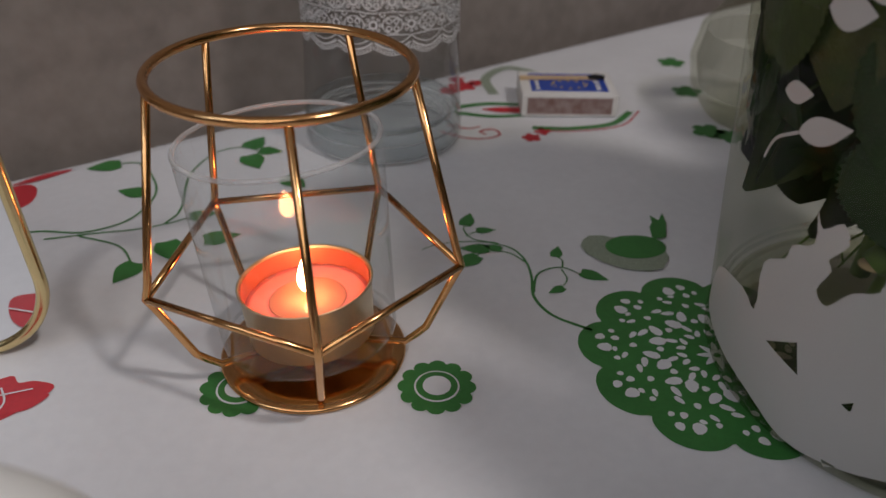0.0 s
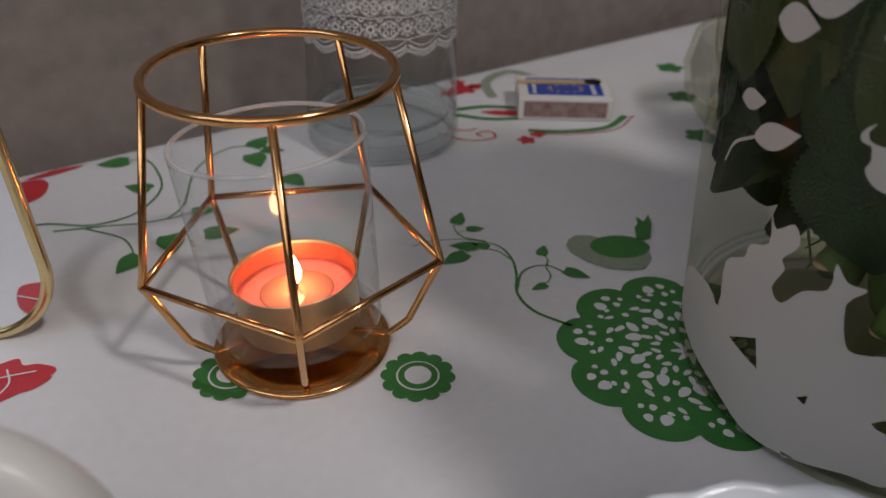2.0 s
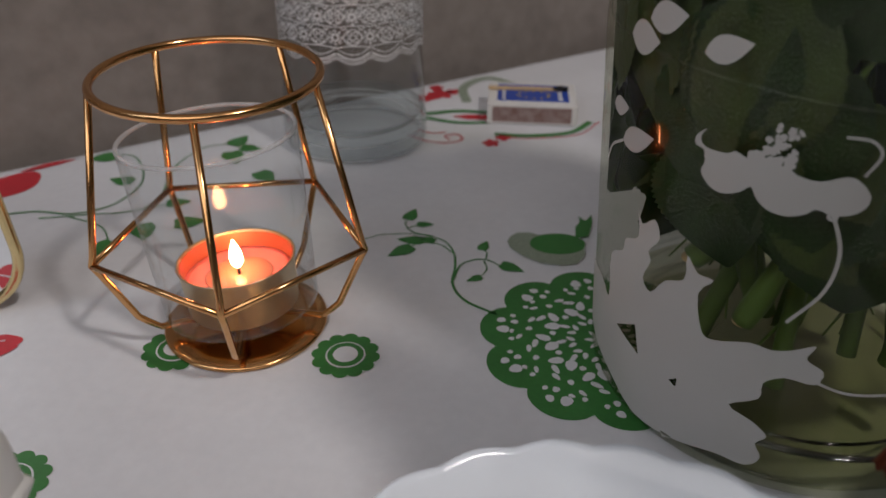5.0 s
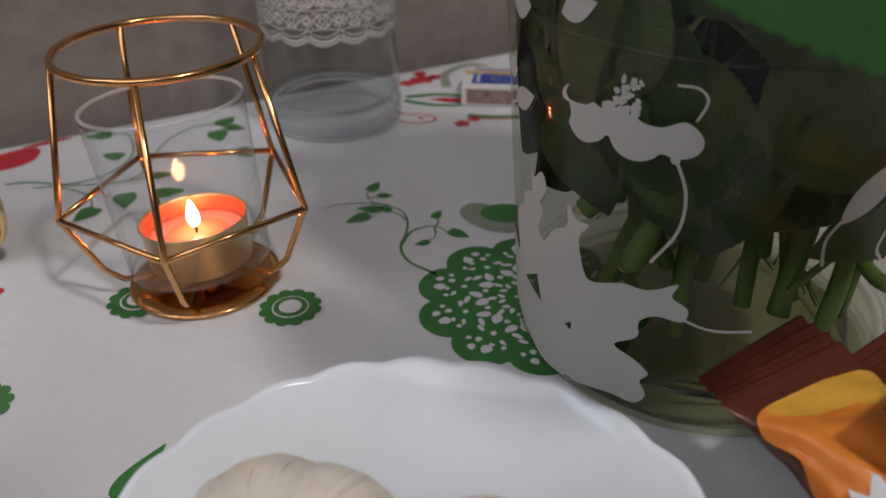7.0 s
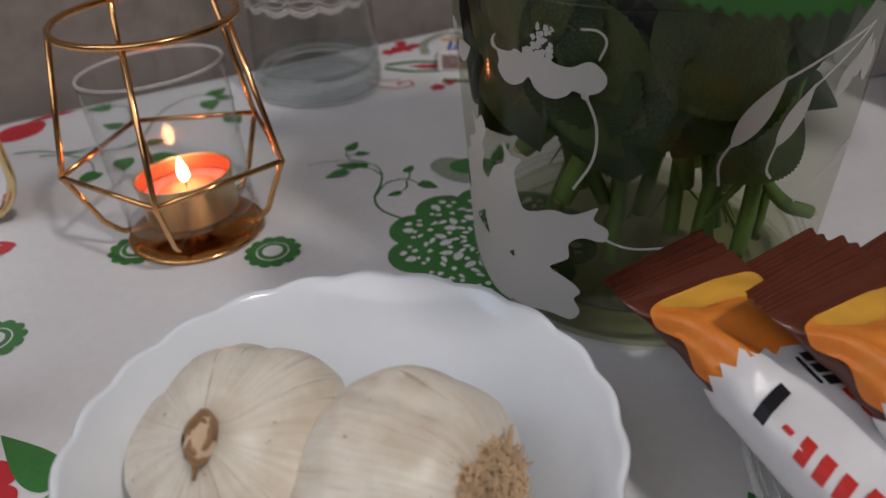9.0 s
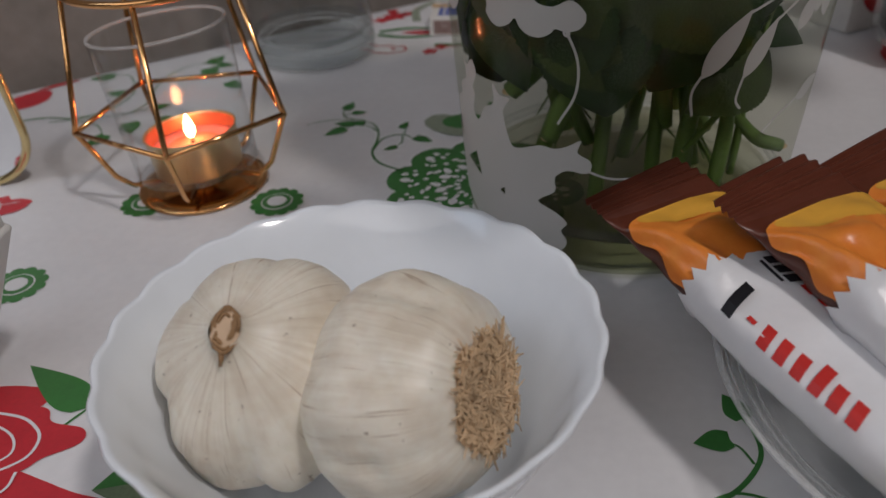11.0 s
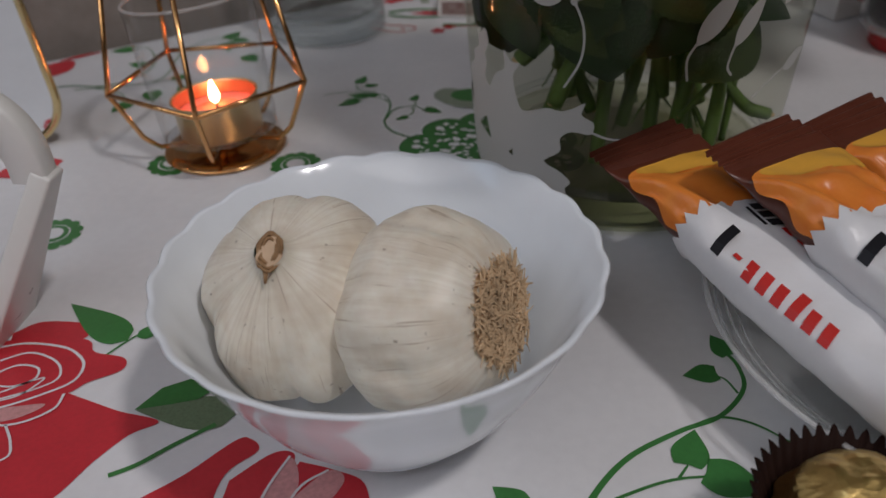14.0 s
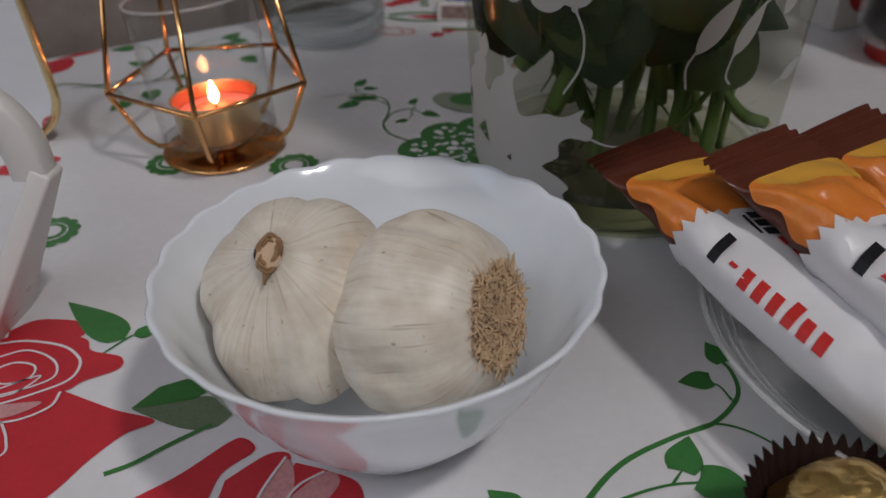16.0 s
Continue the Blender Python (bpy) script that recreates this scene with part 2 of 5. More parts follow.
def wall(name, s0, s1, d0, d1, z0, z1, material, label):
    bm = bmesh.new()
    vs = [[bm.verts.new(tab(s, d, z)) for s, d in ((s0, d0), (s1, d0), (s1, d1), (s0, d1))] for z in (z0, z1)]
    bm.faces.new(vs[0])
    bm.faces.new(vs[1][::-1])
    grid_faces(bm, vs)
    bmesh.ops.recalc_face_normals(bm, faces=bm.faces)
    return tagged(part(name, bm, material, None, label, False), label, "wall" if "wall" in name else name, kind="structure")


wall("wall_north", -2.2, 2.6, -0.14, -0.02, ROOM_Z, 1.84, WALLPAPER, "grey-brown mottled wall behind the table")
wall("wall_south", -2.2, 2.6, 3.0, 3.12, ROOM_Z, 1.84, PAINT, "plain cream painted wall")
wall("wall_west", -2.32, -2.2, -0.14, 3.12, ROOM_Z, 1.84, PAINT, "plain cream painted wall")
wall("wall_east", 2.6, 2.72, -0.14, 3.12, ROOM_Z, 1.84, PAINT, "plain cream painted wall")
wall("floor", -2.32, 2.72, -0.14, 3.12, ROOM_Z - 0.1, ROOM_Z, WOODFLOOR, "brown wooden floor")
wall("ceiling", -2.32, 2.72, -0.14, 3.12, 1.84, 1.94, CEIL, "white painted ceiling")

# ---- table and cloth ----
table = thing("table", tab(0.35, 0.4, ROOM_Z), "wooden dining table under a printed tablecloth", "table", rz=EDGE_TURN)
part("tabletop", box(1.4, 0.78, 0.03, (0, 0, -ROOM_Z - 0.0165), 0.003), TABLEWOOD, table, smooth=False)
for sx in (-0.62, 0.62):
    for sy in (-0.32, 0.32):
        part("leg", box(0.06, 0.06, -ROOM_Z - 0.0315, (sx, sy, (-ROOM_Z - 0.0315) / 2), 0.004), TABLEWOOD, table, smooth=False)

cloth = thing("tablecloth", (0, 0, 0), "white oilcloth tablecloth printed with green vines and red roses", "tablecloth")


def cloth_sheet():
    """The flat top, rolled over the table's two long edges and hanging a little."""
    bm = bmesh.new()
    across = [(-0.012, -0.17), (-0.011, -0.06), (-0.009, -0.012), (-0.006, -0.004), (-0.001, -0.0008), (0.006, 0.0)]
    rows = []
    for k in range(101):
        q = -0.35 + 1.4 * k / 100
        far = [tab(q, d - (0.002 * math.sin(q * 45) if z < -0.03 else 0), z) for d, z in across]
        near = [tab(q, 0.8 - d + (0.006 * math.sin(q * 30) if z < -0.03 else 0), z) for d, z in across[::-1]]
        rows.append([bm.verts.new(p) for p in far + near])
    grid_faces(bm, rows, closed=False)
    bmesh.ops.recalc_face_normals(bm, faces=bm.faces)
    if sum(f.normal.z for f in bm.faces) < 0:
        bmesh.ops.reverse_faces(bm, faces=bm.faces)
    return bm


part("sheet", cloth_sheet(), CLOTH, cloth)


# ---- gold wire lantern with glass cup ----
HX, HY = -0.0125, 0.2375


def lantern():
    t = thing("candle_lantern", (HX, HY, 0.0006), "geometric gold wire candle lantern on a round gold foot", "candle holder")
    W = 0.00125
    ang = [radians(67 + 72 * k) for k in range(5)]
    ring = lambda a, r, z: (r * math.cos(a), r * math.sin(a), z)
    top = lambda a: (-0.0026 + 0.0366 * math.cos(a), 0.0038 + 0.0368 * math.sin(a), TOPZ)
    part("base_plate", lathe([(0, 0), (0.0298, 0), (0.0306, 0.0004), (0.0306, 0.001), (0.0300, 0.0016), (0.0265, 0.0024), (0.0235, 0.0018), (0.018, 0.0014), (0, 0.0014)], 72), GOLD, t)
    part("hub", lathe([(0, 0.0012), (0.006, 0.0012), (0.006, SPOKE + 0.0006), (0, SPOKE + 0.0006)], 24), GOLD, t)
    part("top_ring", tube([top(2 * math.pi * k / 72) for k in range(72)], 0.0015, 12, True), GOLD, t)
    for k, a in enumerate(ang):
        b = ang[(k + 1) % 5]
        bend = [top(a), ring(a, MIDR - 0.0012, MIDZ + 0.004), ring(a, MIDR, MIDZ), ring(a, MIDR - 0.002, MIDZ - 0.004), ring(a, LEGR + 0.003, LEGZ + 0.0032), ring(a, LEGR, LEGZ), ring(a, LEGR - 0.004, SPOKE + 0.0006), ring(a, 0.004, SPOKE)]
        part("upright", tube(bend, W, 10), GOLD, t)
        part("crossbar", tube([ring(a, MIDR, MIDZ), ring(b, MIDR, MIDZ)], W * 0.95, 10), GOLD, t)
    return t


TOPZ, MIDZ, MIDR, LEGR, LEGZ, SPOKE = 0.0972, 0.0385, 0.0485, 0.0348, 0.0108, 0.0066
lantern()
GZ = SPOKE + 0.0013 + 0.0006
cup = thing("glass_cup", (HX - 0.001, HY, GZ), "clear straight glass cup standing inside the lantern", "glass")
part("wall", lathe([(0, 0), (0.0255, 0), (0.0275, 0.0003), (0.0283, 0.0012), (0.02836, 0.003), (0.0290, 0.022), (0.0297, 0.043), (0.03043, 0.065), (0.0305, 0.0672), (0.0300, 0.0679)], 80), GLASS, cup)

part("rim", tube([(0.0299 * math.cos(a), 0.0299 * math.sin(a), 0.0676) for a in (2 * math.pi * k / 80 for k in range(80))], 0.0008, 8, True), RIMGLASS, cup, "rounded glass rim")
part("bottom_edge", tube([(0.0277 * math.cos(a), 0.0277 * math.sin(a), 0.0008) for a in (2 * math.pi * k / 80 for k in range(80))], 0.0005, 8, True), GLASS, cup)
cup.matrix_world = Matrix.Translation((HX - 0.0005, HY + 0.0003, GZ + 0.0012)) @ pose(0, 0, 0, -2.6, -4.4, 0)
TZ = GZ + 0.0022
tea = thing("tealight", (HX, HY + 0.0005, TZ), "lit pink tealight in a gold-coloured metal cup", "candle")
tea.matrix_world = Matrix.Translation((HX, HY + 0.0005, TZ - 0.0012)) @ pose(0, 0, 0, -1.5, -3.5, 0) @ Matrix.Diagonal((1.0, 1.0, 1.18, 1.0))
part("metal_cup", lathe([(0, 0), (0.0192, 0), (0.0204, 0.0008), (0.0212, 0.0162), (0.0218, 0.0166), (0.0214, 0.0169), (0.0208, 0.0165), (0.0201, 0.0012), (0, 0.0010)], 72), FOILCUP, tea)
part("inner_wall", lathe([(0.0199, 0.0100), (0.0205, 0.0160)], 72), FOILIN, tea, "inner wall of the cup with the wax reflection in its colour")
part("wax", lathe([(0, 0.0010), (0.0199, 0.0012), (0.0203, 0.0108), (0.018, 0.0106), (0.0135, 0.0102), (0, 0.0100)], 60), WAX, tea, "pink wax lit from within by the flame")
part("molten_pool", lathe([(0, 0.0102), (0.0122, 0.0102), (0.0125, 0.01035), (0.0122, 0.0105), (0, 0.0105)], 48), WAXMELT, tea)
part("wick", tube([(0, 0, 0.0100), (0.0002, 0, 0.013), (0.0009, 0.0002, 0.0155)], 0.0006, 8), BLACK, tea)
part("flame", lathe([(0, 0.0128), (0.0012, 0.0133), (0.0022, 0.0148), (0.0025, 0.0164), (0.0021, 0.0186), (0.0012, 0.0208), (0.0004, 0.0224), (0, 0.0229)], 24), FLAME, tea, "bright yellow candle flame")

# ---- lace bottle ----
bottle = thing("glass_bottle", (-0.003, 0.4132, 0.0006), "clear round glass bottle with a white lace print", "bottle")
part("body", lathe([(0.0365, 0), (0.0390, 0.0008), (0.0397, 0.003), (0.0397, 0.012), (0.0385, 0.03), (0.0372, 0.06), (0.037, 0.15), (0.030, 0.172), (0.018, 0.185), (0.016, 0.22), (0.0145, 0.2205)], 80), BOTTLEGLASS, bottle)
foot = part("thick_foot", lathe([(0, 0.0030), (0.024, 0.0022), (0.0310, 0.0006), (0.0360, 0.0006), (0.0388, 0.0022), (0.0393, 0.0050), (0.0388, 0.0075), (0.0391, 0.0100), (0.0383, 0.0170), (0.0375, 0.0185), (0.0345, 0.0140), (0.0300, 0.0118), (0.020, 0.0112), (0, 0.0118)], 72), BOTTLEBASE, bottle, "thick clear glass bottom")
foot.visible_shadow = False
for r, z in ((0.0380, 0.0016), (0.0388, 0.0098), (0.0345, 0.0142), (0.0300, 0.0120)):
    part("moulded_ring", tube([(r * math.cos(a), r * math.sin(a), z) for a in (2 * math.pi * k / 80 for k in range(80))], 0.0005, 6, True), RIMGLASS, bottle, "bright edge in the glass bottom")


def wrap(bm, outline, radius, turn, height, lift=0.0003):
    """Lays a flat outline of (across, up) on a standing cylinder of radius(height), as one face."""
    vs = []
    for u, v in outline:
        z = height + v
        r = (radius(z) if callable(radius) else radius) + lift
        a = turn + u / r
        vs.append(bm.verts.new((r * math.cos(a), r * math.sin(a), z)))
    return bm.faces.new(vs)


def wrap_ring(bm, radius, turn, height, r0, r1, n=14, squash=1.0):
    """A flat ring on a standing cylinder."""
    rows = []
    for q in (r0, r1):
        row = []
        for i in range(n):
            b = 2 * math.pi * i / n
            z = height + q * squash * math.sin(b)
            r = (radius(z) if callable(radius) else radius) + 0.0003
            a = turn + q * math.cos(b) / r
            row.append(bm.verts.new((r * math.cos(a), r * math.sin(a), z)))
        rows.append(row)
    grid_faces(bm, rows)


def wrap_line(bm, points, width, radius, lift=0.0003):
    """A thin band along (angle, height) points on a cylinder."""
    pts = spline([(a, z, 0) for a, z in points], 6)
    rows = []
    for k, p in enumerate(pts):
        d = pts[min(k + 1, len(pts) - 1)] - pts[max(k - 1, 0)]
        r = (radius(p.y) if callable(radius) else radius) + lift
        n2 = Vector((-d.y, d.x * r, 0))
        n2 = n2.normalized() * width / 2
        rows.append([bm.verts.new((r * math.cos(p.x + s * n2.x / r), r * math.sin(p.x + s * n2.x / r), p.y + s * n2.y)) for s in (-1, 1)])
    grid_faces(bm, rows, closed=False)


def lace():
    """A printed band of lace: scalloped edge of rings, arcs, four-ring flowers and a fine net."""
    bm = bmesh.new()
    R, z0, n = 0.0377, 0.0585, 14
    rep = 2 * math.pi / n
    for k in range(n):
        a = k * rep
        W = rep * R / 2
        for i in range(-5, 6):                      # scalloped hem
            x = W * i / 5.5
            wrap_ring(bm, R, a + x / R, z0 - 0.0035 * math.cos(x / W * 1.5), 0.00055, 0.00098, 10)
        for lift, w in ((0.0022, 0.0009), (0.0046, 0.0005)):
            wrap_line(bm, [(a + W * q / R, z0 + lift - 0.0038 * math.cos(q * 1.5)) for q in (-0.95, -0.5, 0, 0.5, 0.95)], w, R)
        for lvl, off in ((0.0095, 0.0), (0.0195, 0.5), (0.0295, 0.0), (0.0395, 0.5)):
            c = a + off * rep
            for dx, dz in ((-0.0016, 0.0016), (0.0016, 0.0016), (-0.0016, -0.0016), (0.0016, -0.0016)):
                wrap_ring(bm, R, c + dx / R, z0 + lvl + dz, 0.0008, 0.0014, 12)
            wrap_ring(bm, R, c, z0 + lvl, 0.0041, 0.0047, 22, 0.85)
            wrap_ring(bm, R, c + rep / 2, z0 + lvl, 0.0011, 0.0021, 12)
            for i in range(8):
                b = 2 * math.pi * i / 8
                wrap_ring(bm, R, c + rep / 2 + 0.0031 * math.cos(b) / R, z0 + lvl + 0.0031 * math.sin(b), 0.0004, 0.00085, 8)
            for q in (-0.25, 0.25):
                wrap_line(bm, [(c + (q - 0.08) * rep, z0 + lvl + 0.0048), (c + q * rep, z0 + lvl + 0.0036), (c + (q + 0.08) * rep, z0 + lvl + 0.0048)], 0.0006, R)
        for z in (0.0045, 0.0145, 0.0245, 0.0345, 0.0445):
            wrap_line(bm, [(a - rep / 2, z0 + z), (a, z0 + z + 0.0007), (a + rep / 2, z0 + z)], 0.0005, R)
    return bm


part("lace_print", lace(), LACE, bottle, "white printed lace band")

# ---- matchbox ----
mb = thing("matchbox", (0.0955, 0.4385 + 0.018, 0.0006), "white cardboard matchbox with a blue label and brown striker", "matchbox", rz=1.0)
part("sleeve", box(0.052, 0.036, 0.0125, (0, 0, 0.00625), 0.0006), CARD, mb, smooth=False)
part("label_print", box(0.042, 0.026, 0.0003, (0.0005, 0.0005, 0.0126)), BLUE, mb, "blue printed label", smooth=False)
part("striker", box(0.046, 0.0003, 0.0092, (0, -0.0181, 0.0062)), STRIKER, mb, "brown striking surface", smooth=False)
part("striker", box(0.046, 0.0003, 0.0092, (0, 0.0181, 0.0062)), STRIKER, mb, "brown striking surface", smooth=False)
part("drawer", box(0.0515, 0.0335, 0.0100, (0.0008, 0, 0.0063), 0.0004), CARD, mb, smooth=False)
stars = bmesh.new()
for k in range(12):
    a = 2 * math.pi * k / 12
    box(0.0016, 0.0012, 0.0002, (0.001 + 0.0095 * math.cos(a), -0.003 + 0.0055 * math.sin(a), 0.0128), bm=stars)
part("star_ring_print", stars, YELLOW, mb, smooth=False)
for k in range(4):
    for px_, w in ((-0.0168, 0.0022), (0.0165, 0.0026)):
        part("unreadable_print", box(w, 0.0034, 0.0002, (px_, -0.009 + 0.0050 * k, 0.0128)), CARD, mb, smooth=False)
match = thing("burnt_match", (0.0955, 0.4585, 0.0141), "burnt wooden match lying on the matchbox", "match", rz=2.0)
part("stick", box(0.044, 0.002, 0.002, (-0.004, 0.002, 0.0005), 0.0003), MATCHWOOD, match, smooth=False)
part("burnt_head", tube([(0.012, 0.002, 0.0007), (0.017, 0.0022, 0.0011), (0.0215, 0.002, 0.0008)], 0.0014, 8, taper=lambda q: 0.8 + 0.5 * math.sin(q * 3)), BLACK, match)

# ---- vase ----
VX, VY = 0.1845, 0.2335
vase = thing("glass_vase", (VX, VY, 0.0006), "tall clear glass vase etched with white flowers, half full of water", "vase")
VR = lambda z: 0.0655 + 0.0055 * min(z / 0.08, 1.6)
part("body", lathe([(0, 0), (0.060, 0), (0.0645, 0.002), (0.0662, 0.006)] + [(VR(z), z) for z in (0.02, 0.05, 0.08, 0.12, 0.16, 0.2, 0.24)] + [(VR(0.24) - 0.0012, 0.2412), (VR(0.24) - 0.0028, 0.24), (VR(0.22) - 0.0028, 0.22)], 96), GREENISH, vase)
part("water_edge", tube([((VR(0.1242) - 0.0012) * math.cos(a), (VR(0.1242) - 0.0012) * math.sin(a), 0.1242) for a in (2 * math.pi * k / 90 for k in range(90))], 0.0003, 6, True), GLASS, vase, "bright line of the water against the glass")
part("water", lathe([(0, 0.1235), (VR(0.1235) - 0.003, 0.1235), (VR(0.1235) - 0.0028, 0.1242)], 80), WATER, vase)

# ---- bowl with garlic ----
BX, BY = 0.107, 0.0655


def bowl():
    t = thing("garlic_bowl", (BX, BY, 0.0006), "white opal glass bowl with a scalloped rim holding garlic", "bowl")

    def scallop(a, r, z):
        k = max(0.0, (z - 0.03) / 0.028)
        w = abs(math.cos(a * 11)) ** 1.3
        return r + 0.0009 * k * (w - 0.5), z + 0.0008 * k * (w - 0.6)
    prof = [(0, 0.0025), (0.024, 0.0025), (0.0265, 0), (0.0285, 0.0005), (0.034, 0.007), (0.045, 0.0215), (0.053, 0.036), (0.0585, 0.048), (0.0625, 0.0566), (0.0634, 0.0578), (0.0628, 0.0584), (0.0612, 0.0576), (0.0565, 0.0475), (0.0508, 0.036), (0.0428, 0.0225), (0.0325, 0.0095), (0.024, 0.0055), (0, 0.005)]
    part("shell", lathe(prof, 176, scallop), PORCELAIN, t)
    return t


bowl().matrix_world = Matrix.Translation((BX, BY, 0.0008)) @ pose(0, 0, 0, -1.0, 0, 0)

# ---- print on the cloth ----
def flat(points, level=0, bm=None):
    bm = bm or bmesh.new()
    vs = [bm.verts.new((p[0], p[1], 0.0003 + 0.00015 * level)) for p in points]
    f = bm.faces.new(vs)
    f.normal_update()
    if f.normal.z < 0:
        f.normal_flip()
    return bm


def stroke(points, width, level=0, bm=None, ends=0.6):
    """A printed line through plan points, thinner towards its end."""
    bm = bm or bmesh.new()
    pts = spline([(*p, 0) for p in points], 8)
    z, rows = 0.0003 + 0.00015 * level, []
    for k, p in enumerate(pts):
        d = (pts[min(k + 1, len(pts) - 1)] - pts[max(k - 1, 0)]).normalized()
        w = width / 2 * (1 - (1 - ends) * k / len(pts))
        rows.append([bm.verts.new((p.x - s * d.y * w, p.y + s * d.x * w, z)) for s in (1, -1)])
    grid_faces(bm, rows, closed=False)
    for f in bm.faces:
        f.normal_update()
        if f.normal.z < 0:
            f.normal_flip()
    return bm


def leaf_outline(base, tip, fat=0.36, heart=0.12, n=12):
    b, t = Vector((*base, 0)), Vector((*tip, 0))
    d = t - b
    side = Vector((-d.y, d.x, 0))
    left, right = [], []
    for i in range(1, n):
        q = i / n
        w = fat * (math.sin(math.pi * q ** 0.62) ** 0.9) * (1 - 0.25 * q)
        x = q - heart * math.exp(-((q - 0.08) / 0.08) ** 2)
        left.append(b + d * x + side * w)
        right.append(b + d * x - side * w)
    return [p.to_tuple()[:2] for p in [b] + left + [t] + right[::-1]]


def printed_leaf(base, tip, fat=0.36, material=None, heart=0.12, level=1):
    part("printed_leaf", flat(leaf_outline(base, tip, fat, heart), level), material or GREEN, cloth, "printed leaf", smooth=False)


LAYER = itertools.cycle((0.0, 0.2, 0.4, 0.6))


def printed_vine(points, width=0.0011, ends=0.6, material=None):
    part("printed_vine", stroke(points, width, next(LAYER), ends=ends), material or GREEN, cloth, "printed vine", smooth=False)


def scalloped(c, R, lobes, depth, turn=0.0, n=160):
    out = []
    for i in range(n):
        a = 2 * math.pi * i / n
        r = R * (1 - depth + depth * abs(math.cos(lobes * (a - turn) / 2)) ** 0.55)
        out.append((c[0] + r * math.cos(a), c[1] + r * math.sin(a)))
    return out


def oval(c, rx, ry, turn=0.0, n=14, blunt=1.0):
    ca, sa = math.cos(turn), math.sin(turn)
    out = []
    for i in range(n):
        a = 2 * math.pi * i / n
        x, y = rx * math.cos(a), ry * math.sin(a) * (1 - (1 - blunt) * math.cos(a))
        out.append((c[0] + x * ca - y * sa, c[1] + x * sa + y * ca))
    return out


# vine between lantern and doily
printed_vine([(0.083, 0.252), (0.070, 0.260), (0.064, 0.271), (0.064, 0.283), (0.063, 0.293), (0.060, 0.301), (0.055, 0.306), (0.044, 0.309), (0.029, 0.307), (0.021, 0.302)], 0.0014, 0.3)
printed_vine([(0.064, 0.274), (0.066, 0.285), (0.071, 0.290), (0.077, 0.291), (0.083, 0.287)], 0.001)
printed_vine([(0.076, 0.290), (0.0775, 0.283), (0.074, 0.276)], 0.0007)
printed_vine([(0.0765, 0.291), (0.077, 0.296), (0.0745, 0.300)], 0.0007)
printed_vine([(0.062, 0.295), (0.056, 0.301), (0.047, 0.302), (0.042, 0.297)], 0.0008)
printed_vine([(0.052, 0.308), (0.042, 0.311), (0.038, 0.318), (0.039, 0.323)], 0.0008)
printed_vine([(0.039, 0.313), (0.042, 0.316), (0.045, 0.318)], 0.0006)
for b, t in (((0.0835, 0.288), (0.0935, 0.283)), ((0.0755, 0.2775), (0.0695, 0.2735)), ((0.0745, 0.2985), (0.0765, 0.3065)), ((0.0435, 0.298), (0.034, 0.289)), ((0.0385, 0.3215), (0.041, 0.332)),
             ((0.0435, 0.3175), (0.0515, 0.3185)), ((0.048, 0.3035), (0.036, 0.3035)), ((0.053, 0.303), (0.0455, 0.3065))):
    printed_leaf(b, t, 0.33)

# left-hand vine by the lantern
printed_vine([(-0.150, 0.306), (-0.137, 0.310), (-0.119, 0.310), (-0.104, 0.321), (-0.100, 0.343), (-0.108, 0.362), (-0.119, 0.374), (-0.132, 0.369)], 0.0013)
printed_vine([(-0.133, 0.304), (-0.112, 0.310), (-0.099, 0.313), (-0.086, 0.319), (-0.075, 0.327)], 0.0011)
printed_vine([(-0.088, 0.318), (-0.085, 0.331), (-0.090, 0.363), (-0.084, 0.386), (-0.073, 0.393), (-0.062, 0.389)], 0.0011)
printed_vine([(-0.120, 0.307), (-0.101, 0.300), (-0.091, 0.287)], 0.0010)
for b, t in (((-0.126, 0.372), (-0.140, 0.366)), ((-0.069, 0.392), (-0.064, 0.406)), ((-0.067, 0.384), (-0.059, 0.370)), ((-0.063, 0.390), (-0.051, 0.389)), ((-0.105, 0.344), (-0.118, 0.346)),
             ((-0.090, 0.288), (-0.094, 0.274)), ((-0.083, 0.304), (-0.076, 0.290)), ((-0.079, 0.324), (-0.068, 0.328)), ((-0.068, 0.306), (-0.054, 0.311)), ((-0.045, 0.362), (-0.034, 0.352))):
    printed_leaf(b, t, 0.40)

# rosettes
for c, r in (((0.029, 0.2215), 0.0126), ((-0.0335, 0.2185), 0.0126), ((-0.0605, 0.1525), 0.0126)):
    part("printed_rosette", flat(scalloped(c, r, 12, 0.16), 0), GREEN, cloth, "printed green rosette", smooth=False)
    ring_bm = bmesh.new()
    flat(oval(c, r * 0.58, r * 0.58, 0, 32), 1, ring_bm)
    part("rosette_ring", ring_bm, CLOTH, cloth, smooth=False)
    part("rosette_ring", flat(oval(c, r * 0.53, r * 0.53, 0, 32), 2), GREEN, cloth, smooth=False)
    part("rosette_eye", flat(oval(c, r * 0.36, r * 0.36, 0, 28), 3), CLOTH, cloth, smooth=False)

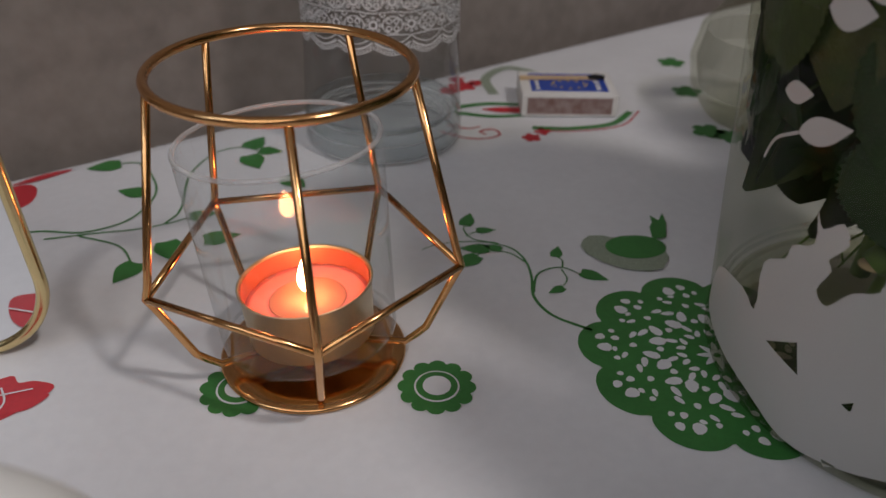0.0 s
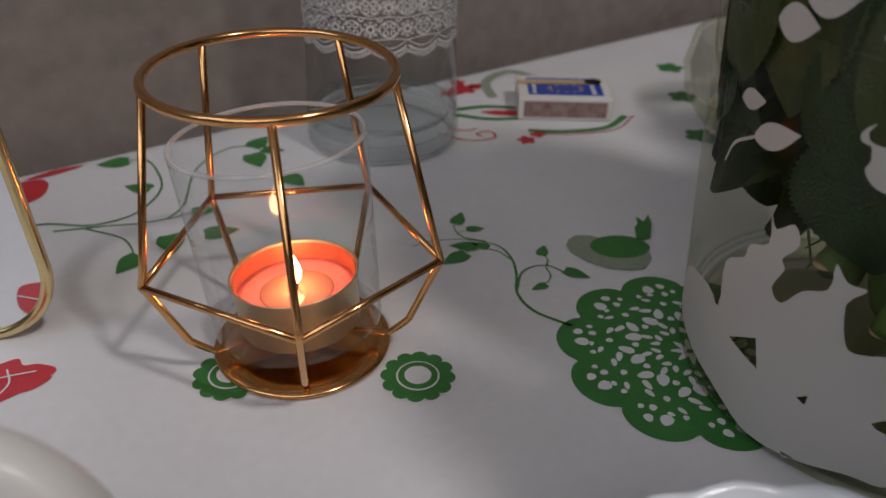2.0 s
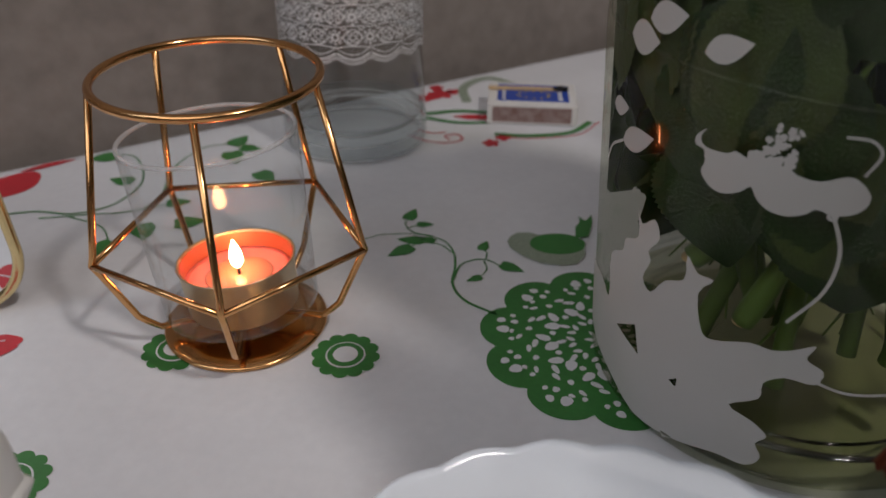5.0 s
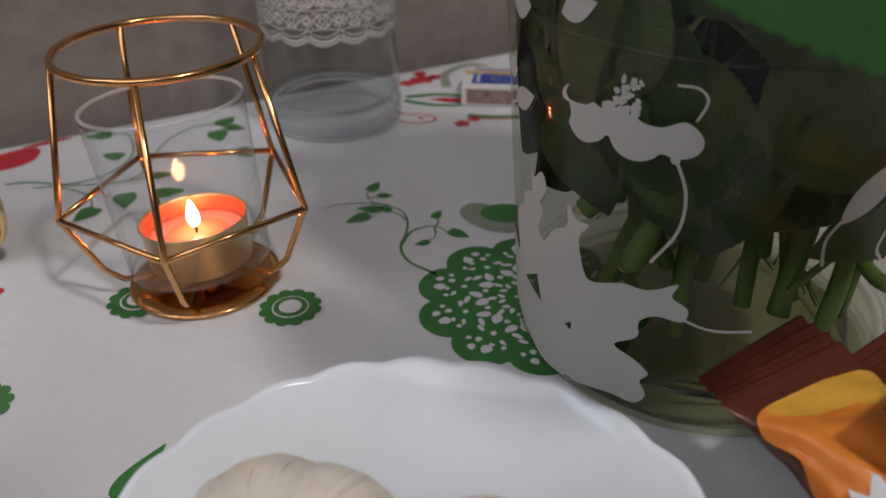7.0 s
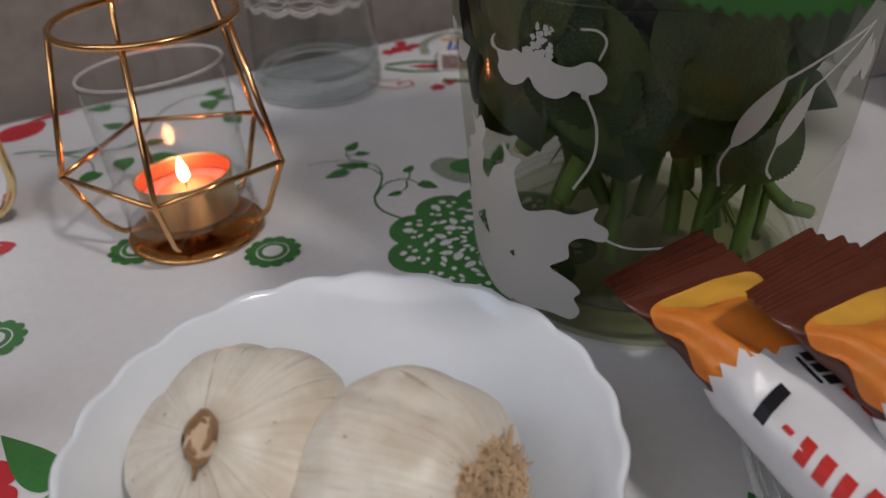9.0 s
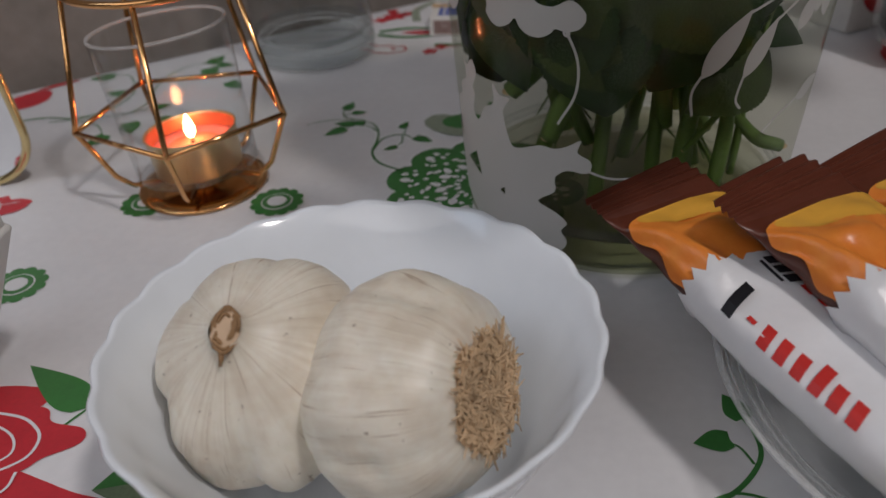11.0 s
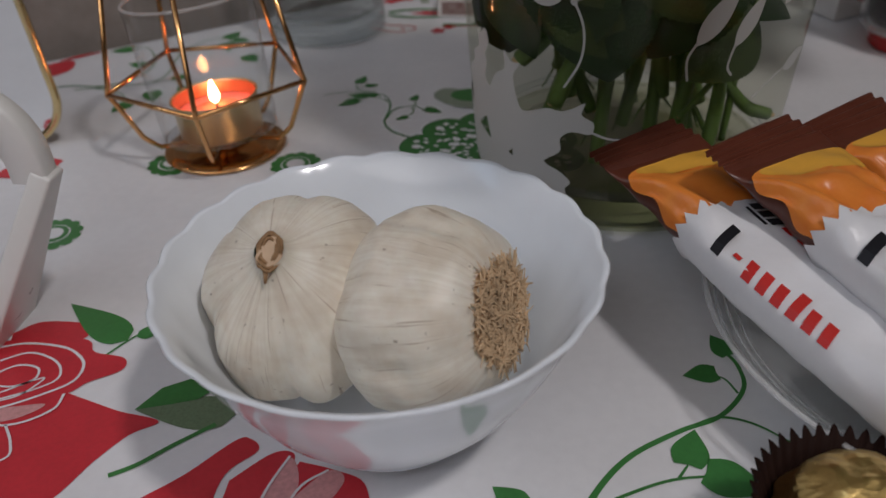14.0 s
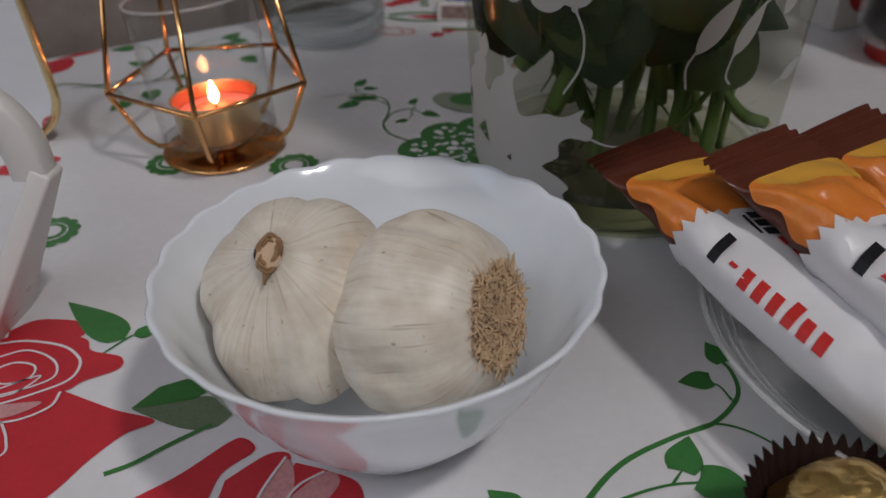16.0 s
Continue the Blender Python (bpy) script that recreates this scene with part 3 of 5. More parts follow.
# doily with punched holes
DC, DR = (0.1232, 0.2396), 0.0466
part("printed_doily", flat(scalloped(DC, DR, 10, 0.16, radians(172), 240), 0), GREEN, cloth, "green lace doily print", smooth=False)
holes = bmesh.new()
for k in range(8):
    a = 2 * math.pi * k / 8
    flat(oval((DC[0] + 0.0040 * math.cos(a), DC[1] + 0.0040 * math.sin(a)), 0.0030, 0.0011, a, 12, 0.6), 2, holes)
for k in range(10):
    a = radians(172) + 2 * math.pi * k / 10
    for rad, da, rx, ry, tw in ((0.0105, -0.16, 0.0016, 0.0008, 0.5), (0.0105, 0.16, 0.0016, 0.0008, -0.5), (0.0140, 0.30, 0.0022, 0.0008, 0.3), (0.0165, 0.0, 0.0011, 0.0010, 0), (0.0175, -0.21, 0.0026, 0.0017, 0.5),
                                (0.0195, 0.16, 0.0026, 0.0014, -0.4), (0.0225, 0.31, 0.0022, 0.0009, 1.2), (0.0245, -0.02, 0.0012, 0.0009, 0.6), (0.0250, -0.22, 0.0018, 0.0008, 1.3), (0.0275, 0.17, 0.0016, 0.0007, 1.0),
                                (0.0300, -0.10, 0.0013, 0.0010, 0.2), (0.0330, 0.055, 0.0022, 0.0017, 0), (0.0300, 0.075, 0.0011, 0.0007, 1.5), (0.0315, -0.20, 0.0010, 0.0008, 0), (0.0345, -0.085, 0.0016, 0.0012, 0.7), (0.0300, 0.21, 0.0010, 0.0008, 0)):
        b = a + da
        flat(oval((DC[0] + rad * 1.14 * math.cos(b), DC[1] + rad * 1.14 * math.sin(b)), rx * 1.18, ry * 1.30, b + tw, 9, 0.75), 2, holes)
tagged(part("doily_hole", holes, CLOTH, cloth, smooth=False), kind="stuff")

# bird
part("printed_bird_body", flat([(0.0855, 0.3065), (0.087, 0.301), (0.093, 0.2945), (0.101, 0.290), (0.110, 0.289), (0.116, 0.291), (0.120, 0.299), (0.119, 0.308), (0.110, 0.313), (0.100, 0.3135), (0.0955, 0.3150), (0.090, 0.3145), (0.087, 0.311)], 4), PALE_GREEN, cloth, "pale green printed bird", smooth=False)
part("printed_bird_wing", flat(oval((0.108, 0.3065), 0.0125, 0.0088, 0.12, 26), 5), GREEN, cloth, smooth=False)
part("printed_bird_tail", flat([(0.116, 0.312), (0.1165, 0.322), (0.1185, 0.326), (0.1185, 0.332), (0.1215, 0.328), (0.1245, 0.334), (0.1245, 0.326), (0.122, 0.314)], 6), GREEN, cloth, smooth=False)

# motif under the matchbox
printed_vine([(0.056, 0.470), (0.052, 0.495), (0.066, 0.514), (0.085, 0.505)], 0.006, 1.0, PALE_GREEN)
printed_vine([(0.075, 0.424), (0.095, 0.424), (0.118, 0.431), (0.131, 0.448)], 0.004, 1.0, GREEN)
printed_vine([(0.078, 0.4205), (0.097, 0.4205), (0.123, 0.429), (0.136, 0.449)], 0.001, 1.0, RED)
printed_vine([(0.033, 0.449), (0.052, 0.4555), (0.072, 0.455)], 0.0045, 0.8, GREEN)
printed_vine([(0.033, 0.443), (0.052, 0.438), (0.072, 0.440)], 0.004, 0.8, GREEN)
part("printed_petal", flat([(0.048, 0.447), (0.058, 0.4505), (0.071, 0.451), (0.071, 0.4435), (0.058, 0.4435)], 1), RED, cloth, smooth=False)
for c, w in (((0.038, 0.482), 0.0085), ((0.030, 0.474), 0.006), ((0.046, 0.487), 0.005), ((0.0345, 0.4925), 0.005)):
    part("printed_bud", flat(scalloped(c, w, 5, 0.5, c[1] * 90, 50), 0), RED, cloth, smooth=False)
printed_vine([(0.026, 0.417), (0.038, 0.410), (0.049, 0.409), (0.057, 0.414), (0.054, 0.421), (0.047, 0.418), (0.050, 0.414)], 0.0012, 1.0, RED)
printed_vine([(0.030, 0.425), (0.040, 0.421), (0.047, 0.424)], 0.0011, 1.0, RED)
part("printed_bud", flat(scalloped((0.0735, 0.4115), 0.0052, 5, 0.55, 0.6, 50), 0), RED, cloth, smooth=False)
part("printed_bud", flat(scalloped((0.080, 0.4195), 0.0046, 4, 0.6, 0.2, 50), 0), RED, cloth, smooth=False)
for c in ((0.170, 0.480), (0.168, 0.424), (0.178, 0.418), (0.172, 0.530)):
    part("printed_leaf", flat(scalloped(c, 0.009, 5, 0.45, c[1] * 50, 60), 0), GREEN, cloth, smooth=False)


# roses
def petal(points, material=None, level=0, steps=6):
    pts = spline([(*p, 0) for p in points + points[:1]], steps)
    part("printed_petal", flat([(p.x, p.y) for p in pts[:-1]], level), material or RED, cloth, "printed rose petal", smooth=False)


def petal_line(points, w=0.0011, level=3):
    part("petal_line", stroke(points, w, level, ends=0.9), CLOTH, cloth, smooth=False)


petal([(-0.040, 0.088), (-0.032, 0.0955), (-0.014, 0.0955), (-0.0115, 0.088), (-0.020, 0.084), (-0.034, 0.078)])
petal([(-0.040, 0.083), (-0.030, 0.088), (-0.010, 0.087), (-0.004, 0.081), (0.008, 0.079), (0.010, 0.073), (0.001, 0.066), (-0.004, 0.060), (-0.022, 0.050), (-0.042, 0.055)], level=1)
petal([(-0.004, 0.061), (0.006, 0.058), (0.018, 0.0545), (0.033, 0.0515), (0.026, 0.045), (0.020, 0.034), (0.012, 0.016), (-0.008, 0.006), (-0.032, 0.010), (-0.040, 0.030), (-0.030, 0.045), (-0.018, 0.052)])
petal([(-0.048, 0.078), (-0.034, 0.085), (-0.034, 0.060), (-0.046, 0.050), (-0.056, 0.060)])
petal_line([(-0.040, 0.080), (-0.030, 0.083), (-0.016, 0.082), (-0.008, 0.078), (-0.004, 0.073), (-0.004, 0.066), (-0.010, 0.060), (-0.022, 0.052), (-0.036, 0.047)])
petal_line([(-0.036, 0.073), (-0.028, 0.078), (-0.020, 0.077), (-0.013, 0.073), (-0.010, 0.067), (-0.014, 0.062), (-0.022, 0.057), (-0.034, 0.051)], 0.0009)
petal_line([(-0.034, 0.066), (-0.028, 0.0715), (-0.020, 0.071), (-0.018, 0.066), (-0.022, 0.062), (-0.027, 0.058), (-0.034, 0.055)], 0.0009)
petal_line([(-0.033, 0.062), (-0.024, 0.0615), (-0.015, 0.0665), (-0.019, 0.058), (-0.028, 0.053)], 0.0008)
petal_line([(-0.004, 0.060), (-0.004, 0.053), (-0.012, 0.046), (-0.024, 0.044), (-0.036, 0.047)], 0.0010)
petal_line([(-0.016, 0.045), (-0.010, 0.038), (-0.008, 0.032), (-0.018, 0.027), (-0.034, 0.031)], 0.0009)
petal([(-0.036, 0.051), (-0.022, 0.052), (-0.008, 0.055), (-0.014, 0.048), (-0.026, 0.044), (-0.038, 0.044)], PINK, 2)
petal([(0.040, 0.022), (0.050, 0.032), (0.060, 0.0455), (0.0645, 0.0475), (0.069, 0.043), (0.062, 0.033), (0.060, 0.014), (0.044, 0.004)])
petal([(0.064, 0.031), (0.074, 0.0425), (0.081, 0.0415), (0.078, 0.026), (0.066, 0.014)], level=0)
petal([(0.083, 0.040), (0.094, 0.038), (0.104, 0.034), (0.106, 0.022), (0.090, 0.010), (0.076, 0.010), (0.079, 0.028)], level=0)
petal([(0.075, 0.024), (0.0795, 0.041), (0.085, 0.031), (0.081, 0.018)], PINK, 1)
petal([(0.084, 0.026), (0.0925, 0.0375), (0.098, 0.034), (0.092, 0.022)], PINK, 1)
petal_line([(0.075, 0.018), (0.0765, 0.030), (0.0795, 0.0415)], 0.0009)
petal_line([(0.083, 0.021), (0.086, 0.031), (0.0925, 0.0375)], 0.0009)
petal([(-0.105, 0.199), (-0.096, 0.209), (-0.092, 0.2175), (-0.099, 0.220), (-0.104, 0.219), (-0.108, 0.222), (-0.116, 0.214), (-0.118, 0.200)])
petal_line([(-0.118, 0.207), (-0.108, 0.212), (-0.098, 0.216)], 0.0007)
petal_line([(-0.106, 0.200), (-0.104, 0.209), (-0.108, 0.216)], 0.0007)
petal([(-0.172, 0.318), (-0.160, 0.322), (-0.152, 0.333), (-0.154, 0.345), (-0.160, 0.350), (-0.168, 0.346), (-0.176, 0.335)])
petal([(-0.168, 0.348), (-0.158, 0.353), (-0.146, 0.3655), (-0.158, 0.3595)], level=1)
petal([(-0.106, 0.2035), (-0.096, 0.207), (-0.092, 0.214), (-0.100, 0.211)], level=1)
printed_leaf((0.005, 0.088), (-0.027, 0.1065), 0.20, heart=0.0)
printed_leaf((0.008, 0.090), (0.016, 0.099), 0.3, heart=0.0)
printed_vine([(-0.002, 0.074), (0.004, 0.086), (0.012, 0.098)], 0.0010, 0.8)
printed_leaf((0.057, 0.057), (0.023, 0.0555), 0.24, MUTED_GREEN, 0.0, 0)
part("printed_leaf", flat([(0.023, 0.0555), (0.028, 0.066), (0.036, 0.071), (0.047, 0.068), (0.042, 0.062), (0.034, 0.059)], 1), GREEN, cloth, smooth=False)
printed_vine([(0.027, 0.029), (0.034, 0.034), (0.042, 0.0425), (0.052, 0.052)], 0.0018, 0.9)
printed_leaf((0.007, 0.120), (0.012, 0.145), 0.22, heart=0.0)
printed_leaf((0.013, 0.110), (0.028, 0.118), 0.25, heart=0.0)

# vine by the dish
printed_vine([(0.160, 0.012), (0.169, 0.035), (0.180, 0.051), (0.196, 0.063), (0.209, 0.0705), (0.218, 0.083), (0.218, 0.094), (0.214, 0.102)], 0.0021, 0.6)
printed_vine([(0.200, 0.0655), (0.209, 0.070), (0.219, 0.068), (0.229, 0.061)], 0.0012)
printed_vine([(0.216, 0.081), (0.213, 0.087), (0.209, 0.089)], 0.0009)
printed_vine([(0.164, 0.028), (0.178, 0.037), (0.192, 0.044), (0.206, 0.047)], 0.0013)
printed_vine([(0.176, 0.034), (0.190, 0.036), (0.206, 0.030)], 0.0010)
printed_vine([(0.194, 0.045), (0.197, 0.050)], 0.0010)
for b, t in (((0.2105, 0.090), (0.1995, 0.0875)), ((0.197, 0.050), (0.2005, 0.064)), ((0.202, 0.048), (0.219, 0.042)), ((0.1505, 0.030), (0.141, 0.0365)), ((0.216, 0.099), (0.211, 0.109))):
    printed_leaf(b, t, 0.42)


# ---- garlic ----
def skin_material():
    m = mat("garlic_papery_skin", (0.89, 0.85, 0.755), 0.38, second=(0.79, 0.72, 0.595), scale=40, sub=0.12, bump=0.12, bump_scale=120)
    n, l = m.node_tree.nodes, m.node_tree.links
    b = n["Principled BSDF"]
    at = n.new("ShaderNodeAttribute")
    at.attribute_name = "meridian"
    mp = n.new("ShaderNodeMapping")
    mp.inputs["Scale"].default_value = (12, 1.6, 6)
    l.new(at.outputs["Vector"], mp.inputs["Vector"])
    no = n.new("ShaderNodeTexNoise")
    no.inputs["Scale"].default_value, no.inputs["Detail"].default_value = 1.0, 8
    l.new(mp.outputs[0], no.inputs["Vector"])
    rp = n.new("ShaderNodeValToRGB")
    e = rp.color_ramp.elements
    e[0].position, e[0].color = 0.33, (0.62, 0.52, 0.42, 1)
    e[1].position, e[1].color = 0.60, (1, 1, 1, 1)
    l.new(no.outputs[0], rp.inputs[0])
    sp = n.new("ShaderNodeTexNoise")
    sp.inputs["Scale"].default_value, sp.inputs["Detail"].default_value = 420, 3
    co = n.new("ShaderNodeTexCoord")
    l.new(co.outputs["Object"], sp.inputs["Vector"])
    sr = n.new("ShaderNodeValToRGB")
    sr.color_ramp.elements[0].position, sr.color_ramp.elements[0].color = 0.245, (0.35, 0.28, 0.22, 1)
    sr.color_ramp.elements[1].position, sr.color_ramp.elements[1].color = 0.30, (1, 1, 1, 1)
    l.new(sp.outputs[0], sr.inputs[0])
    mx, m2 = n.new("ShaderNodeMixRGB"), n.new("ShaderNodeMixRGB")
    mx.blend_type = m2.blend_type = "MULTIPLY"
    mx.inputs[0].default_value, m2.inputs[0].default_value = 0.26, 0.8
    src = b.inputs["Base Color"].links[0].from_socket
    l.new(src, mx.inputs[1])
    l.new(rp.outputs[0], mx.inputs[2])
    l.new(mx.outputs[0], m2.inputs[1])
    l.new(sr.outputs[0], m2.inputs[2])
    fine, fm = n.new("ShaderNodeTexNoise"), n.new("ShaderNodeMapping")
    fm.inputs["Scale"].default_value = (34, 1.5, 19)
    fine.inputs["Scale"].default_value, fine.inputs["Detail"].default_value = 1.0, 3
    l.new(at.outputs["Vector"], fm.inputs["Vector"])
    l.new(fm.outputs[0], fine.inputs["Vector"])
    fr = n.new("ShaderNodeValToRGB")
    fr.color_ramp.elements[0].position, fr.color_ramp.elements[0].color = 0.30, (0.42, 0.30, 0.20, 1)
    fr.color_ramp.elements[1].position, fr.color_ramp.elements[1].color = 0.37, (1, 1, 1, 1)
    l.new(fine.outputs[0], fr.inputs[0])
    patch, pr = n.new("ShaderNodeTexNoise"), n.new("ShaderNodeValToRGB")
    patch.inputs["Scale"].default_value, patch.inputs["Detail"].default_value = 75, 4
    l.new(co.outputs["Object"], patch.inputs["Vector"])
    pr.color_ramp.elements[0].position, pr.color_ramp.elements[0].color = 0.36, (0.72, 0.63, 0.57, 1)
    pr.color_ramp.elements[1].position, pr.color_ramp.elements[1].color = 0.52, (1, 1, 1, 1)
    l.new(patch.outputs[0], pr.inputs[0])
    m3, m4 = n.new("ShaderNodeMixRGB"), n.new("ShaderNodeMixRGB")
    m3.blend_type = m4.blend_type = "MULTIPLY"
    m3.inputs[0].default_value, m4.inputs[0].default_value = 0.60, 0.34
    l.new(m2.outputs[0], m3.inputs[1])
    l.new(fr.outputs[0], m3.inputs[2])
    l.new(m3.outputs[0], m4.inputs[1])
    l.new(pr.outputs[0], m4.inputs[2])
    l.new(m4.outputs[0], b.inputs["Base Color"])
    bp = n.new("ShaderNodeBump")
    bp.inputs["Strength"].default_value, bp.inputs["Distance"].default_value = 0.12, 0.0005
    l.new(no.outputs[0], bp.inputs["Height"])
    l.new(b.inputs["Normal"].links[0].from_socket, bp.inputs["Normal"])
    l.new(bp.outputs[0], b.inputs["Normal"])
    return m


SKIN = skin_material()


def garlic(place, axis, wide, tall, seed, lobes, depth, stretch=(1, 1), label=""):
    """A bulb: bulging cloves under one skin, meridian ribs, a cut stalk above and a root plate below."""
    rnd = random.Random(seed)
    t = new("garlic_bulb")
    z = Vector(axis).normalized()
    t.matrix_world = Matrix.Translation(place) @ z.to_track_quat("Z", "Y").to_matrix().to_4x4()
    tagged(t, label, "garlic", "garlic in the bowl")
    ph = [rnd.random() * 6.28 for _ in range(6)]
    prof = [(0.0, -0.74), (0.20, -0.77), (0.36, -0.83), (0.52, -0.82), (0.68, -0.74), (0.82, -0.60), (0.92, -0.42), (0.98, -0.22), (1.0, 0.0), (0.97, 0.2), (0.89, 0.39), (0.77, 0.55), (0.62, 0.68), (0.47, 0.78), (0.33, 0.85), (0.23, 0.91), (0.17, 0.97), (0.15, 1.02)]
    fine = [p.to_tuple()[:2] for p in spline([(r, h, 0) for r, h in prof], 3)]
    fine[0] = (0, fine[0][1])
    n = 120
    bm = bmesh.new()
    lay = bm.verts.layers.float_vector.new("meridian")
    rows = []
    for k, (r, h) in enumerate(fine):
        mid = max(0.0, 1 - abs(h) ** 2.2)
        row = []
        for i in range(n if r > 1e-6 else 1):
            a = 2 * math.pi * i / n
            lob = depth * mid * (abs(math.cos(lobes / 2 * a + ph[0] + 0.5 * math.sin(a + ph[1]))) ** 0.7 - 0.6)
            lob += 0.035 * mid * math.sin(2 * a + ph[2]) + 0.0016 * math.sin(23 * a + ph[3]) * mid + 0.0008 * math.sin(41 * a + ph[4] + 2 * h)
            lump = Vector((1.5 * math.cos(a) * r, 1.5 * math.sin(a) * r, 1.5 * h + seed))
            q = r * (1 + lob + mid * (0.11 * noise.noise(lump) + 0.035 * noise.noise(lump * 2.7)))
            v = bm.verts.new((wide * q * math.cos(a) * stretch[0], wide * q * math.sin(a) * stretch[1], tall * (h + 0.03 * math.sin(a + ph[5]) * r)))
            v[lay] = (math.cos(a) + 0.35 * math.sin(3 * a), math.sin(a) * 0.0 + h, a * 0.0 + 1.7 * math.sin(a))
            row.append(v)
        rows.append(row)
    for a, b in zip(rows, rows[1:]):
        for i in range(n):
            j = (i + 1) % n
            if len(a) == 1:
                bm.faces.new((a[0], b[j], b[i]))
            else:
                bm.faces.new((a[i], a[j], b[j], b[i]))
    part("skin", bm, SKIN, t)
    sk = bmesh.new()
    for q, (r, h) in enumerate(((0.150, 1.03), (0.125, 1.045), (0.095, 1.04))):
        tube([(wide * r * (1 + 0.10 * math.sin(5 * b + q)) * math.cos(b) * 0.75, wide * r * (1 + 0.1 * math.sin(4 * b)) * math.sin(b) * 1.35, tall * (h - 0.02 + 0.02 * math.sin(3 * b + q))) for b in (2 * math.pi * i / 22 for i in range(22))], wide * 0.017, 6, True, sk)
    tube([(0, -wide * 0.19, tall * 1.01), (0.0002, -wide * 0.25, tall * 0.985), (0, -wide * 0.30, tall * 0.95)], wide * 0.025, 6, bm=sk, taper=lambda q: 1.2 - 0.6 * q)
    part("stalk_rim", sk, STALK, t, "brown dry layers of the cut stalk")
    part("stalk_cut", lathe([(0.15 * wide, 0.99 * tall), (0.125 * wide, 1.025 * tall), (0.05 * wide, 1.022 * tall), (0, 1.0 * tall)], 20, lambda a, r, h: (r * (0.8 + 0.45 * abs(math.sin(a))), h)), STALKWOOD, t, "pale cut stalk")
    part("root_plate", lathe([(0, -0.765 * tall), (0.30 * wide, -0.775 * tall), (0.44 * wide, -0.81 * tall), (0.50 * wide, -0.815 * tall)], 30, lambda a, r, h: (r * (1 + 0.10 * math.sin(5 * a + seed)), h - 0.0004)), ROOT, t, "brown root plate")
    rb = bmesh.new()
    for k in range(1300):
        a, q = rnd.random() * 6.283, rnd.random() ** 0.6 * 0.47
        x, y = wide * q * math.cos(a), wide * q * math.sin(a)
        z0 = -tall * (0.785 + 0.34 * q * q)
        out = Vector((x, y, 0)) * ((0.05 if q < 0.3 else -0.14) + 0.25 * rnd.random()) + Vector((rnd.uniform(-1, 1), rnd.uniform(-1, 1), 0)) * 0.0046
        hgt = rnd.uniform(0.0008, 0.0034) * (1.1 - q)
        p0 = Vector((x, y, z0 + 0.0005))
        tube([p0, p0 + out * 0.35 + Vector((0, 0, -hgt * 0.8)), p0 + out * 0.9 + Vector((rnd.uniform(-1, 1) * 0.0024, rnd.uniform(-1, 1) * 0.0024, -hgt * rnd.uniform(0.4, 0.9)))], rnd.uniform(0.00026, 0.00050), 4, bm=rb, taper=lambda w: 1.2 - 0.7 * w)
    tagged(part("root_tuft", rb, ROOT, t, "tuft of dry brown roots"), kind="stuff")
    return t


garlic((0.0812, 0.0660, 0.0440), (0.00, -0.50, 0.86), 0.0280, 0.0285, 3, 5, 0.15, (0.95, 1.10), "white garlic bulb showing its cut brown stalk")
garlic((0.1215, 0.0615, 0.0430), (-0.88, 0.31, -0.30), 0.0290, 0.0275, 8, 7, 0.06, (1.02, 1), "white garlic bulb showing its dry brown roots")

# ---- glass dish, wrapped bars, round chocolate ----
dish = thing("glass_dish", (0.2875, 0.0965, 0.0006), "clear glass dish holding wrapped chocolate bars", "dish")
dish.matrix_world = Matrix.Translation((0.2875, 0.0965, 0.0006)) @ Matrix.Diagonal((1.085, 1.085, 0.60, 1.0))
shell = part("shell", lathe([(0, 0.0012), (0.028, 0.0010), (0.032, 0), (0.036, 0), (0.0385, 0.0012), (0.046, 0.0095), (0.060, 0.0260), (0.0655, 0.0325), (0.0672, 0.0334), (0.0700, 0.0374), (0.0718, 0.0384), (0.0740, 0.0410), (0.0766, 0.0440), (0.0768, 0.0450), (0.0761, 0.0453), (0.0752, 0.0446),
                               (0.0722, 0.0412), (0.0590, 0.0263), (0.0450, 0.0103), (0.0372, 0.0030), (0.028, 0.0026), (0, 0.0026)], 96), BOTTLEFOOT, dish, "clear moulded glass")
shell.visible_shadow = False
for r, z, w in ((0.0764, 0.0450, 0.0009), (0.0735, 0.0408, 0.0004), (0.0702, 0.0376, 0.0005), (0.0668, 0.0334, 0.0004), (0.0380, 0.0014, 0.0006), (0.0330, 0.0008, 0.0005)):
    part("moulded_ring", tube([(r * math.cos(a), r * math.sin(a), z) for a in (2 * math.pi * k / 96 for k in range(96))], w, 6, True), RIMGLASS, dish, "bright moulded step in the glass")


